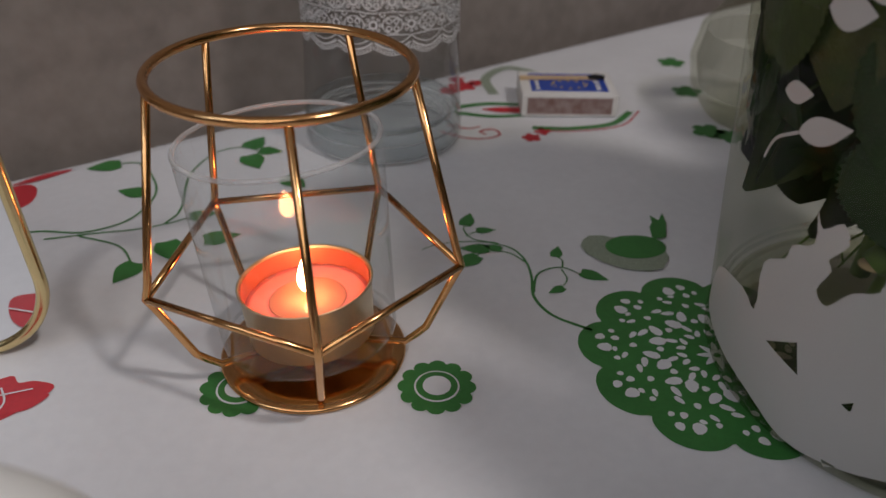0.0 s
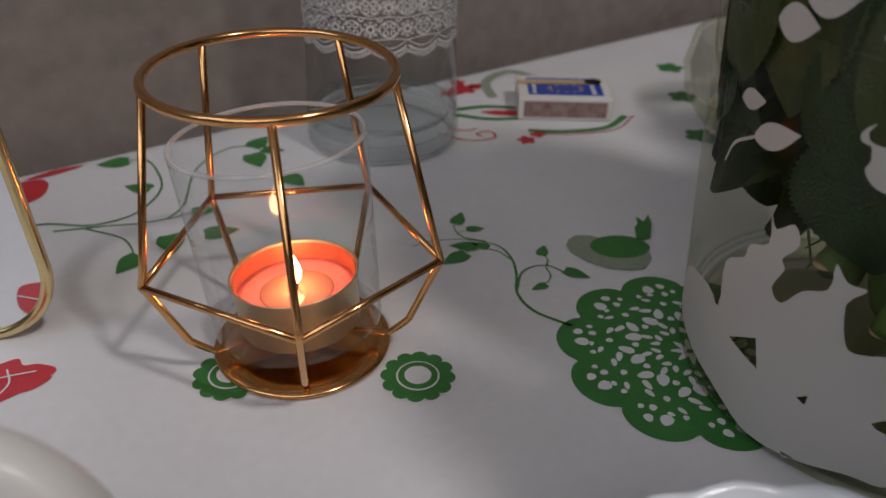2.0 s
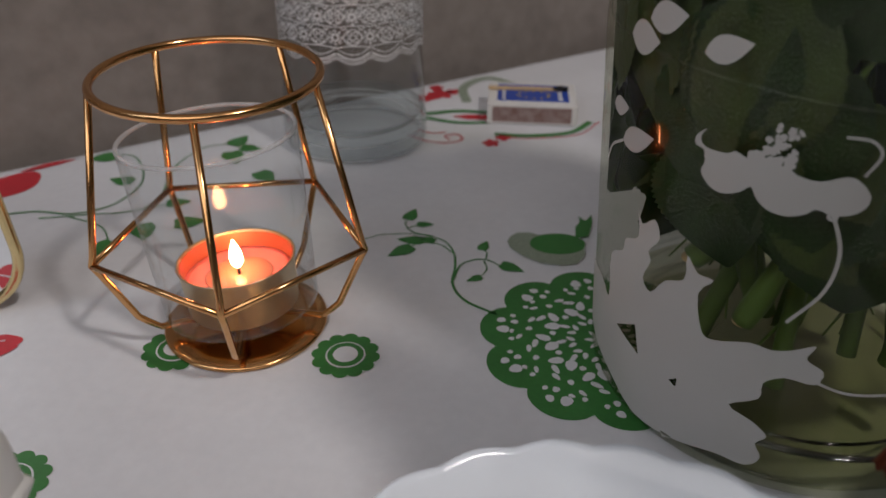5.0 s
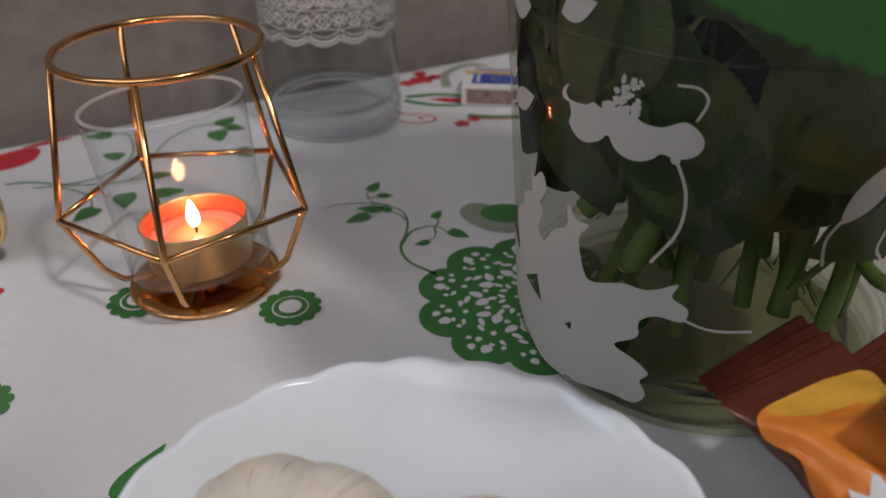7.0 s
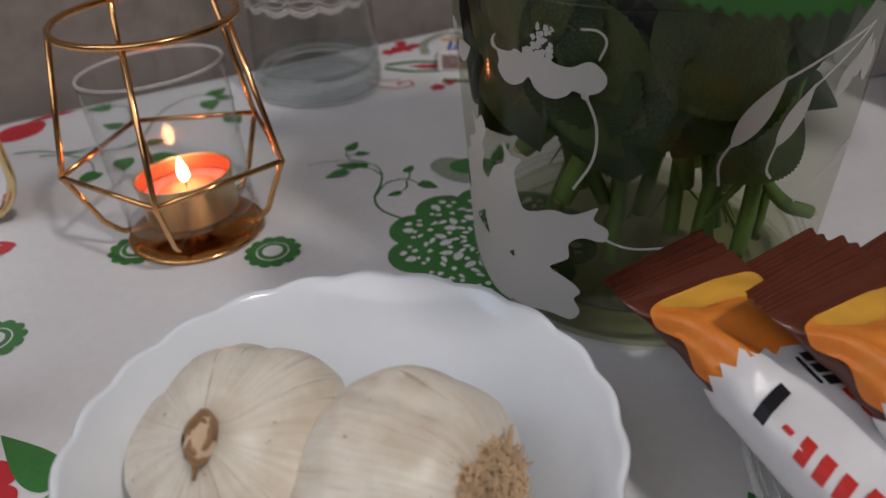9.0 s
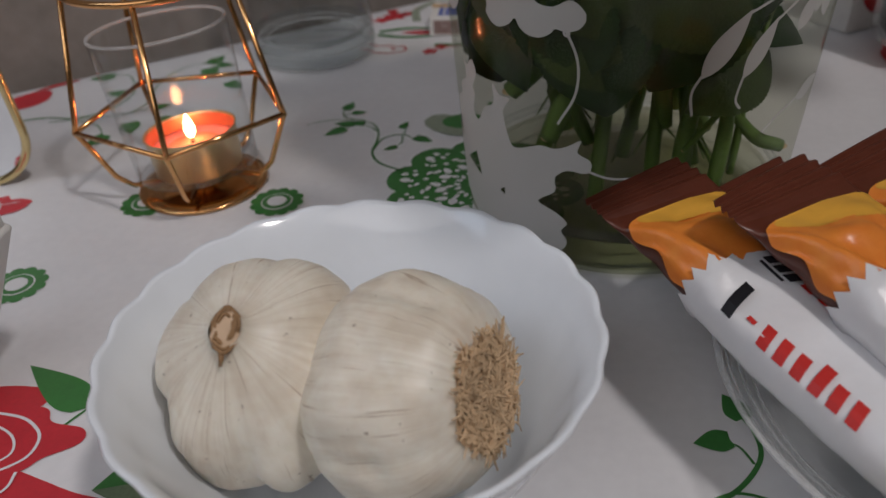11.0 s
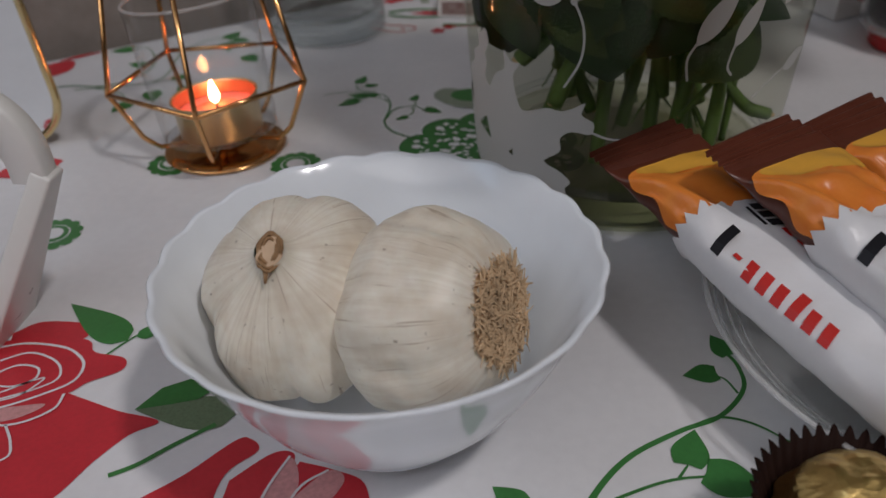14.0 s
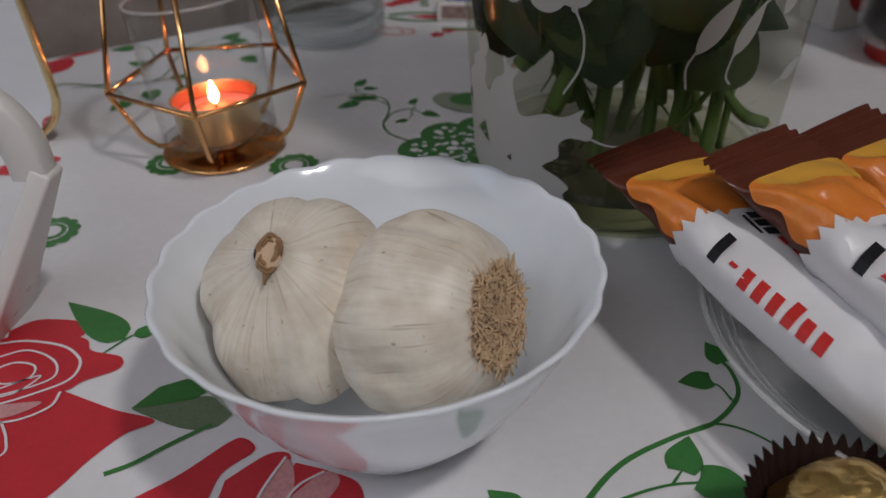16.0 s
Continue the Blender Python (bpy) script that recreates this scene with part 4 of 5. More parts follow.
def wafer_bar(offset, turn, lift, label):
    """A flow-wrapped bar: ridged flat crimp, twisted brown neck, orange shoulder, zigzag edge, white body."""
    t = new("wafer_bar")
    base = Vector((0.1805, 0.143, 0.0595))
    t.matrix_world = Matrix.Translation(base + Vector(offset)) @ pose(0, 0, 0, 0, 0, turn)
    tagged(t, label, "chocolate bar", "bars in the dish")
    line = spline([Vector(p) - base for p in ((0.1805, 0.143, 0.0595), (0.1875, 0.136, 0.0575), (0.1960, 0.1270, 0.0525), (0.2080, 0.1105, 0.0465), (0.2220, 0.0875, 0.0430), (0.2400, 0.0620, 0.0395), (0.2570, 0.0385, 0.0365), (0.2660, 0.0255, 0.0350), (0.2725, 0.0160, 0.0345))], 16)
    m = len(line)
    length = [0.0]
    for a, b in zip(line, line[1:]):
        length.append(length[-1] + (b - a).length)
    L = length[-1]
    s0, s1 = Vector((0.70, 0.71, -0.03)).normalized(), Vector((0.85, 0.52, 0.0)).normalized()
    rnd = random.Random(int(1000 * abs(offset[0])) + 5)
    ph = rnd.random() * 6

    def section(k, grow, n=28, angles=None):
        q, p = length[k], line[k]
        s = s0.lerp(s1, min(q / 0.02, 1)).normalized()
        d = (line[min(k + 1, m - 1)] - line[max(k - 1, 0)]).normalized()
        up = s.cross(d).normalized()
        if up.z < 0:
            up = -up
        f = min(max((q - 0.011) / 0.022, 0), 1)
        f2 = min(max((L - q - 0.011) / 0.02, 0), 1)
        f = min(f, f2)
        f = f * f * (3 - 2 * f)
        hw, ht = 0.0225 + (0.0168 - 0.0225) * f, 0.0006 + 0.0074 * f
        out = []
        for a in angles or [2 * math.pi * i / n for i in range(n)]:
            c, sn = math.cos(a), math.sin(a)
            e = 0.62
            x, y = hw * abs(c) ** e * (1 if c >= 0 else -1), ht * abs(sn) ** e * (1 if sn >= 0 else -1)
            wr = 0.0007 * f * (math.sin(9 * a + q * 260 + ph) + 0.7 * math.sin(q * 520 + 3 * a)) * (1.3 - f2 * 0.3) * (1.0 if 0.012 < q < 0.05 else 0.3)
            if q < 0.011 or q > L - 0.011:
                y += 0.0007 * math.sin(q * 2000)
            crease = 0.0030 * f * f2 * noise.noise(Vector((x * 75 + ph, q * 95, sn * 2 + ph))) * (1.0 if q < 0.055 else 0.7)
            out.append(p + s * (x + grow * c) + up * (y + grow * sn + wr + (crease if sn > 0 else 0.0)))
        return out

    def skin(lo, hi, grow, teeth=0.0, capped=False):
        bm = bmesh.new()
        rows = []
        ks = [k for k in range(m) if lo <= length[k] <= hi]
        for k in ks:
            sec = section(k, grow)
            if teeth and k == ks[0]:
                d = (line[k + 1] - line[k]).normalized()
                sec = [v - d * (teeth if i % 2 else 0) for i, v in enumerate(sec)]
            rows.append([bm.verts.new(v) for v in sec])
        grid_faces(bm, rows)
        if capped:
            bm.faces.new(rows[0])
            bm.faces.new(rows[-1])
        bmesh.ops.recalc_face_normals(bm, faces=bm.faces)
        return bm

    part("brown_end", skin(0, L, -0.0009, capped=True), BROWN, t, "ridged brown film end")
    sh = bmesh.new()
    rows = []
    ks = [k for k in range(m) if 0.0155 <= length[k] <= 0.0475]
    for k in ks:
        f = (length[k] - length[ks[0]]) / (length[ks[-1]] - length[ks[0]])
        g = math.sqrt(max(f, 0.0)) * (1.6 - 0.6 * f)
        a0, a1 = radians(82 - 100 * min(g * 1.25, 1)), radians(88 + 82 * min(g * 1.3, 1) + 8 * f)
        rows.append([sh.verts.new(v) for v in section(k, 0.0003, angles=[a0 + (a1 - a0) * i / 26 for i in range(27)])])
    grid_faces(sh, rows, closed=False)
    bmesh.ops.recalc_face_normals(sh, faces=sh.faces)
    part("orange_print", sh, ORANGE, t, "orange printed shoulder")
    am = bmesh.new()
    rows = []
    for k in ks[:int(len(ks) * 0.5)]:
        f = (length[k] - length[ks[0]]) / (length[ks[-1]] - length[ks[0]])
        g = math.sqrt(max(f, 0.0)) * (1.6 - 0.6 * f)
        a0 = radians(82 - 100 * min(g * 1.25, 1))
        a1 = a0 + (radians(88 + 82 * min(g * 1.3, 1)) - a0) * max(0.0, 1 - f / 0.5) ** 0.6
        rows.append([am.verts.new(v) for v in section(k, 0.00045, angles=[a0 + (a1 - a0) * i / 16 for i in range(17)])])
    grid_faces(am, rows, closed=False)
    bmesh.ops.recalc_face_normals(am, faces=am.faces)
    part("amber_print", am, AMBER, t, "amber printed shoulder")
    part("white_film", skin(0.046, L - 0.008, 0.0006, 0.0035), FILM, t, "white film with a zigzag edge")
    # print on the white film: plain shapes

    def on_top(q, side, lift2=0.0004):
        k = min(range(m - 1), key=lambda kk: abs(length[kk] - q))
        k = k if length[k] <= q or k == 0 else k - 1
        w = (q - length[k]) / max(length[k + 1] - length[k], 1e-6)
        p = line[k].lerp(line[k + 1], w)
        d = (line[k + 1] - line[k]).normalized()
        up = s1.cross(d)
        up = up if up.z > 0 else -up
        drop = (1 - min(abs(side) / 0.0175, 0.985) ** 3.226) ** 0.31
        return p + s1 * side + up * (0.0087 * drop + lift2 + 0.0006)

    def mark(q0, q1, a0, a1, material, name, slant=0.0):
        bm = bmesh.new()
        rows = []
        for i in range(7):
            q = q0 + (q1 - q0) * i / 6
            rows.append([bm.verts.new(on_top(q + slant * (j / 4 - 0.5), a0 + (a1 - a0) * j / 4)) for j in range(5)])
        grid_faces(bm, rows, closed=False)
        part(name, bm, material, t, "printed mark", smooth=False)
    mark(0.0572, 0.0610, -0.0168, -0.0070, INK, "black_print", -0.0030)
    mark(0.0656, 0.0684, -0.0146, -0.0134, REDINK, "red_print")
    for k in range(6):
        q = 0.0712 + 0.0056 * k
        mark(q, q + 0.0034, -0.0168, (-0.0118, -0.0116, -0.0116, -0.0096, -0.0116, -0.0116)[k], REDINK, "red_print", -0.0018)
    for i in range(3):
        mark(0.0500 + 0.0042 * i, 0.0532 + 0.0042 * i, 0.0035, 0.0075, INK, "black_print", 0.001)
    mark(0.0505, 0.0600, 0.0015, 0.0026, INK, "black_print")
    for i in range(4):
        mark(0.0640 + 0.0062 * i, 0.0680 + 0.0062 * i, 0.0050, 0.0120, REDINK, "red_print", 0.002)
    return t


LBL = "wrapped wafer bar in white, orange and brown film"
wafer_bar((0, 0, 0), 0, 0, LBL)
wafer_bar((0.038, 0.020, -0.010), 0, 0, LBL)
wafer_bar((0.0335, -0.018, 0.011), 0, 0, LBL)
wafer_bar((0.068, 0.010, 0.007), 0, 0, LBL)

choc = thing("foil_chocolate", (0.2275, 0.0150, 0.0006), "round gold foil chocolate in a fluted brown paper cup", "chocolate")
N = 40


def flute(a, r, h):
    k = min(max((h - 0.004) / 0.026, 0), 1)
    return r * (1 + 0.055 * k * math.cos(N * a)), h + (0.0012 * math.cos(N * a) if h > 0.029 else 0)


part("paper_cup", lathe([(0, 0), (0.0145, 0), (0.0155, 0.001), (0.0170, 0.010), (0.0195, 0.020), (0.0232, 0.0305), (0.0230, 0.0307), (0.0190, 0.0203), (0.0165, 0.0103), (0.015, 0.0015), (0, 0.001)], 200, flute), CUPPAPER, choc, "dark brown fluted paper cup")


def crumple(a, r, h):
    p = Vector((r * math.cos(a), r * math.sin(a), h)) * 120
    return r * (1 + 0.14 * (noise.noise(p) + 0.5 * abs(noise.noise(p * 2.1)))), h + 0.0012 * noise.noise(p * 1.3 + Vector((7, 1, 3)))


part("foil_ball", lathe([(0, 0.0053)] + [(0.0175 * math.sin(q), 0.0228 - 0.0175 * math.cos(q)) for q in (math.pi * k / 30 for k in range(1, 30))] + [(0, 0.0405)], 72, crumple), GOLDFOIL, choc, "crumpled gold foil", smooth=False)


# ---- vase: etched flowers, stems and leaves ----
def etched(outline_fn, turn, height, name="etched_flower"):
    bm = bmesh.new()
    wrap(bm, outline_fn, VR, radians(turn), height)
    ob = part(name, bm, ETCH, vase, "white etched pattern", smooth=True)
    return ob


def blossom(R, petals, depth, rot=0.0, squash=1.0, n=60, sharp=0.6):
    out = []
    for i in range(n):
        a = 2 * math.pi * i / n
        r = R * (1 - depth + depth * abs(math.cos(petals * (a - rot) / 2)) ** sharp)
        out.append((r * math.cos(a), squash * r * math.sin(a)))
    return out


def blade(l, w, rot, n=10):
    c, s = math.cos(rot), math.sin(rot)
    pts = [(l * i / n, w * math.sin(math.pi * (i / n) ** 0.8)) for i in range(n + 1)] + [(l * i / n, -w * math.sin(math.pi * (i / n) ** 0.8)) for i in range(n - 1, 0, -1)]
    return [(x * c - y * s, x * s + y * c) for x, y in pts]


CLUSTER = ((-179, 15), (-190, 19), (-184, 37), (-169, 42), (-163, 39), (-163, 55), (-157, 61), (-156, 66), (-151, 70), (-152, 79), (-150, 75), (-146, 79), (-144, 74), (-147, 68), (-146, 65), (-148, 58), (-145, 55), (-141, 62), (-136, 66), (-136, 74), (-133, 70), (-129, 70), (-132, 64),
           (-130, 53), (-127, 51), (-119, 55), (-114, 55), (-110, 57), (-106, 60), (-107, 55), (-103, 52), (-104, 47), (-110, 47), (-114, 43), (-114, 37), (-120, 31), (-114, 28), (-110, 24), (-112, 20), (-110, 15), (-113, 10), (-121, 10), (-134, 6), (-147, 5), (-160, 11))


def etched_patch(points, gaps=()):
    """A closed outline on the glass, rounded and cut into narrow upright strips so that it follows the curve."""
    pts = [p.to_tuple()[:2] for p in spline([(a, z, 0) for a, z in points + points[:1]], 3)]
    bm = bmesh.new()
    a0 = int(min(p[0] for p in pts)) - 1
    a1 = int(max(p[0] for p in pts)) + 1
    edges = list(zip(pts, pts[1:]))
    for gap in gaps:
        edges += list(zip(gap, gap[1:] + gap[:1]))

    def spans(x):
        cut = []
        for (xa, ya), (xb, yb) in edges:
            if (xa <= x) != (xb <= x):
                cut.append(ya + (yb - ya) * (x - xa) / (xb - xa))
        cut.sort()
        return list(zip(cut[::2], cut[1::2]))
    step = 0.25
    k = a0 + 0.125
    while k < a1:
        for lo, hi in spans(k):
            rows = []
            for a in (k - step / 2, k + step / 2):
                rows.append([])
                for z in (lo, hi):
                    r = VR(z / 1000) + 0.0004
                    rows[-1].append(bm.verts.new((r * math.cos(radians(a)), r * math.sin(radians(a)), z / 1000)))
            bm.faces.new((rows[0][0], rows[1][0], rows[1][1], rows[0][1]))
        k += step
    return bm


part("etched_flower", etched_patch(CLUSTER, (((-157.2, 32.8), (-149.1, 39.3), (-147.0, 29.5)), ((-136.1, 28.6), (-133.7, 31.0), (-133.9, 27.4)), ((-136.2, 6.8), (-132.5, 6.9), (-135.3, 4.5)))), ETCH, vase, "large white etched flower cluster")
CLOUD = ((-136, 108), (-138, 109), (-138, 112), (-136, 114.5), (-137, 112), (-136, 109), (-131.5, 108.6), (-129.5, 110), (-127, 108.6), (-125, 110.3), (-123, 108), (-120, 108.6), (-118, 106.5), (-114, 105.6), (-110, 108), (-107.5, 106.5), (-105.5, 102.5), (-106, 98.7), (-108, 96.4), (-111, 96),
         (-113.5, 97), (-115, 95), (-118, 93.3), (-121.5, 94), (-124, 96.7), (-125.5, 100.2), (-127.5, 97.6), (-131, 95.8), (-134, 97.2), (-136, 101), (-135.5, 104))
part("etched_flower", etched_patch(tuple((a, 102.3 + 0.85 * (z - 102) + 0.12 * (a + 121.5)) for a, z in CLOUD)), ETCH, vase, "white etched blossom fading out upwards")
speck = random.Random(4)
bm = bmesh.new()
for k in range(60):
    q = speck.random()
    turn, h = -123 + speck.uniform(-4.5, 4.0) * (1 - 0.5 * q) + 2.5 * q, 0.1065 + 0.0115 * q ** 1.3
    wrap(bm, blossom(speck.uniform(0.0004, 0.0015) * (1.15 - 0.7 * q), 3, 0.35, speck.random() * 6, 1.1, 12), VR, radians(turn), h)
part("etched_speckle", bm, ETCH, vase, "white etched stipple")
for pts in ([(-112, 0.1180), (-108, 0.1180), (-106, 0.1150), (-107.5, 0.1095)],):
    bm = bmesh.new()
    wrap_line(bm, [(radians(a), z) for a, z in pts], 0.0007, VR)
    part("etched_stem", bm, ETCH, vase, "white etched line")
for turn, h, l, w, rot in ((-76, 0.083, 0.0255, 0.0042, 1.0), (-64, 0.081, 0.0215, 0.0034, 1.12), (-40, 0.066, 0.020, 0.0036, 0.15), (-48, 0.093, 0.014, 0.0036, 1.1), (-42, 0.097, 0.014, 0.0036, 1.35), (-36, 0.094, 0.014, 0.0036, 1.7),
                          (-167, 0.103, 0.0105, 0.0028, 0.25), (-161, 0.095, 0.0165, 0.0036, 0.42), (-154, 0.132, 0.014, 0.004, 0.3), (-139, 0.129, 0.013, 0.0034, 0.4), (-160, 0.126, 0.013, 0.0045, 0.1), (-100, 0.140, 0.016, 0.005, 0.7), (-128, 0.146, 0.015, 0.005, 2.2), (-78, 0.150, 0.016, 0.004, 0.9)):
    etched(blade(l, w, rot), turn, h, "etched_leaf")
for pts in ([(-111, 0.100), (-107.5, 0.089), (-108, 0.077), (-113, 0.065)], [(-66, 0.103), (-54, 0.109), (-40, 0.114)], [(-57, 0.099), (-49, 0.106), (-40, 0.114)], [(-76, 0.084), (-78, 0.078), (-77, 0.070)], [(-64, 0.082), (-65, 0.074), (-63, 0.070)],
            [(-108, 0.050), (-98, 0.046), (-88, 0.047)], [(-40, 0.066), (-47, 0.063), (-53, 0.058)], [(-161, 0.095), (-167, 0.090), (-170, 0.083)]):
    bm = bmesh.new()
    wrap_line(bm, [(radians(a), z) for a, z in pts], 0.0009, VR)
    part("etched_stem", bm, ETCH, vase, "white etched line")
part("etched_bead", (lambda b: (wrap_ring(b, VR, radians(-110.5), 0.098, 0.0004, 0.0013), b)[1])(bmesh.new()), ETCH, vase)
part("thick_base", lathe([(0.0620, 0.0150), (0.0595, 0.0128), (0.0540, 0.0112), (0.030, 0.0104), (0, 0.0102)], 80), VASEFOOT, vase, "thick greenish glass bottom")
part("under_base", lathe([(0, 0.0024), (0.046, 0.0020), (0.0560, 0.0008), (0.0600, 0.0008)], 80), VASEFOOT, vase)
for r, z in ((0.0642, 0.0190), (0.0632, 0.0168), (0.0605, 0.0142), (0.0520, 0.0118), (0.0622, 0.0040)):
    part("moulded_ring", tube([(r * math.cos(a), r * math.sin(a), z) for a in (2 * math.pi * k / 80 for k in range(80))], 0.0006, 6, True), BOTTLEFOOT, vase)


def rose_leaf(bm, base, tip, normal, fat=0.62, teeth=15):
    """A toothed, folded, drooping leaf blade."""
    b, t = Vector(base), Vector(tip)
    d = t - b
    side = d.cross(Vector(normal)).normalized() * d.length
    up = side.cross(d).normalized() * d.length
    n = teeth * 2
    rows = []
    for i in range(n + 1):
        q = i / n
        w = fat * 0.5 * math.sin(math.pi * q ** 0.75) ** 0.85 * (1 + (0.045 if i % 2 else -0.02))
        c = b + d * q + up * (0.10 * math.sin(math.pi * q))
        if i in (0, n):
            rows.append([bm.verts.new(c)])
        else:
            rows.append([bm.verts.new(c + side * w * s + up * (0.16 * abs(s) * w)) for s in (-1, -0.5, 0, 0.5, 1)])
    for a, c in zip(rows, rows[1:]):
        for i in range(4):
            if len(a) == 1:
                bm.faces.new((a[0], c[i], c[i + 1]))
            elif len(c) == 1:
                bm.faces.new((a[i], c[0], a[i + 1]))
            else:
                bm.faces.new((a[i], c[i], c[i + 1], a[i + 1]))


def tuck(bm, at):
    """Press a blade back behind the glass wherever it would stand out of it."""
    for v in bm.verts:
        p = v.co + Vector(at)
        room = VR(min(max(p.z, 0.02), 0.23)) - 0.0025
        rad = math.hypot(p.x - VX, p.y - VY)
        if p.z < 0.235 and rad > room:
            v.co.x -= (p.x - VX) * (1 - room / rad)
            v.co.y -= (p.y - VY) * (1 - room / rad)


rnd = random.Random(21)
STEMS = ((-0.036, -0.020, 40), (-0.020, 0.012, 200), (-0.012, -0.032, 95), (0.006, 0.020, 150), (0.010, -0.026, 70), (0.022, -0.030, 60), (0.026, -0.022, 110), (0.034, 0.004, 175), (0.000, -0.004, 20), (-0.030, 0.026, 300))
for i, (x, y, lean) in enumerate(STEMS):
    rose = thing("rose_stem", (VX + x, VY + y, 0.0125), "leafy green rose stem standing in the vase", "flower stem", "stems in the vase")
    a = radians(lean)
    reach = 0.030 + 0.012 * rnd.random()
    tx, ty = -x + reach * math.cos(a) * 0.9, -y + reach * math.sin(a) * 0.9
    z0 = 0.004 + (0.022 * rnd.random() if i % 2 else 0.012 * rnd.random())
    line = spline([(0, 0, z0), (tx * 0.4 + 0.003, ty * 0.4, 0.09), (tx * 0.8, ty * 0.8 + 0.003, 0.18), (tx * 1.1, ty * 1.1, 0.225), (tx * 1.3, ty * 1.3, 0.25)], 7)
    part("stem", tube(line, 0.0026 + 0.0008 * rnd.random(), 9, taper=lambda q: 1.1 - 0.3 * q), STEM, rose)
    foot = line[0]
    bm = bmesh.new()
    for k in range(3):
        q = line[rnd.randrange(1, 5)]
        tube([q, q + Vector((rnd.uniform(-1, 1) * 0.012, rnd.uniform(-1, 1) * 0.012, -0.012 - 0.01 * rnd.random()))], 0.0007, 6, bm=bm, taper=lambda s: 1 - 0.5 * s)
    part("side_twig", bm, STEM, rose)
    lb, lp = bmesh.new(), bmesh.new()
    for k in range(34):
        p = line[min(5 + int(k * 0.5), len(line) - 1)]
        ang = rnd.random() * 6.283
        ln = rnd.uniform(0.026, 0.048)
        top = p.z + 0.0125
        dirn = Vector((math.cos(ang), math.sin(ang), rnd.uniform(-0.8, 0.2) if top < 0.2 else rnd.uniform(-0.2, 0.6))).normalized()
        b = p + dirn * 0.006
        tip = b + dirn * ln
        for w in range(6):                        # keep the blades within the glass
            rad = math.hypot(tip.x + x, tip.y + y)
            if top < 0.235 and rad > 0.066:
                tip = b + (tip - b) * 0.8 + Vector((-(tip.x + x), -(tip.y + y), 0)) * 0.12
        if tip.z + 0.0125 < 0.072:
            tip.z = 0.060 + 0.012 * rnd.random()
        rose_leaf(lb if rnd.random() < 0.75 else lp, b, tip, (rnd.uniform(-0.6, 0.6), rnd.uniform(-0.6, 0.6), 1), rnd.uniform(0.6, 0.85))
    tuck(lb, (VX + x, VY + y, 0.0125))
    tuck(lp, (VX + x, VY + y, 0.0125))
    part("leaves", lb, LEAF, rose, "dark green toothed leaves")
    if lp.faces:
        part("pale_leaves", lp, LEAF2, rose, "leaves showing their paler underside")
    else:
        lp.free()

# leaves pressed against the inside of the glass
for i in range(185):
    a = 2 * math.pi * (i * 0.381966) + rnd.uniform(-0.1, 0.1)
    back = -2.45 < (a + math.pi) % (2 * math.pi) - math.pi < -0.6
    low = (0.087 if math.cos(a + 2.1) > 0.82 else 0.097) if back else 0.074
    z = low + (0.205 - low) * rnd.random()
    if -0.75 < (a + math.pi) % (2 * math.pi) - math.pi < 0.9 and z < 0.155:
        continue
    deg = math.degrees((a + math.pi) % (2 * math.pi) - math.pi)
    if (-158 < deg < -114 and z < 0.104) or (-92 < deg < -50 and z < 0.092):
        continue
    edgeways = i % 3 == 0
    r = VR(z) - (rnd.uniform(0.013, 0.019) if edgeways else rnd.uniform(0.0025, 0.008))
    loose = thing("loose_leaf", (VX + r * math.cos(a), VY + r * math.sin(a), z), "dark green rose leaf pressed against the glass", "leaf", "leaves in the vase")
    lb = bmesh.new()
    ln, tw = rnd.uniform(0.034, 0.054), rnd.uniform(-0.9, 0.9)
    tangent = Vector((-math.sin(a), math.cos(a), 0))
    way = tangent * math.sin(tw) + Vector((0, 0, -math.cos(tw)))
    inward = Vector((-math.cos(a), -math.sin(a), 0))
    rose_leaf(lb, way * (-ln * 0.45) + inward * 0.004, way * (ln * 0.55) + inward * 0.006, (tangent if edgeways else -inward).to_tuple(), rnd.uniform(0.6, 0.85), 18)
    tuck(lb, loose.location)
    part("blade", lb, LEAF if rnd.random() < 0.66 else LEAF2, loose)
    part("petiole", tube([way * (-ln * 0.45) + inward * 0.004, way * (-ln * 0.75) + inward * 0.012], 0.0007, 6), STEM, loose)

# leaves turned edgeways to the wall, filling the vase out to its side
for i in range(46):
    a = radians(115 + 62 * ((i * 0.618) % 1.0))
    z = 0.064 + 0.142 * ((i * 0.382 + 0.13) % 1.0)
    r = VR(z) - rnd.uniform(0.0105, 0.0145)
    loose = thing("loose_leaf", (VX + r * math.cos(a), VY + r * math.sin(a), z), "dark olive rose leaf standing on edge against the glass", "leaf", "leaves in the vase")
    lb = bmesh.new()
    ln, tw = rnd.uniform(0.036, 0.052), rnd.uniform(-0.25, 0.25)
    tangent, inward = Vector((-math.sin(a), math.cos(a), 0)), Vector((-math.cos(a), -math.sin(a), 0))
    way = inward * math.sin(tw) + Vector((0, 0, -math.cos(tw)))
    rose_leaf(lb, way * (-ln * 0.5), way * (ln * 0.5), tangent.to_tuple(), rnd.uniform(0.62, 0.80), 16)
    tuck(lb, loose.location)
    part("blade", lb, LEAF if i % 3 else LEAF2, loose)
    part("petiole", tube([way * (-ln * 0.5), way * (-ln * 0.75) + inward * 0.008], 0.0007, 6), STEM, loose)

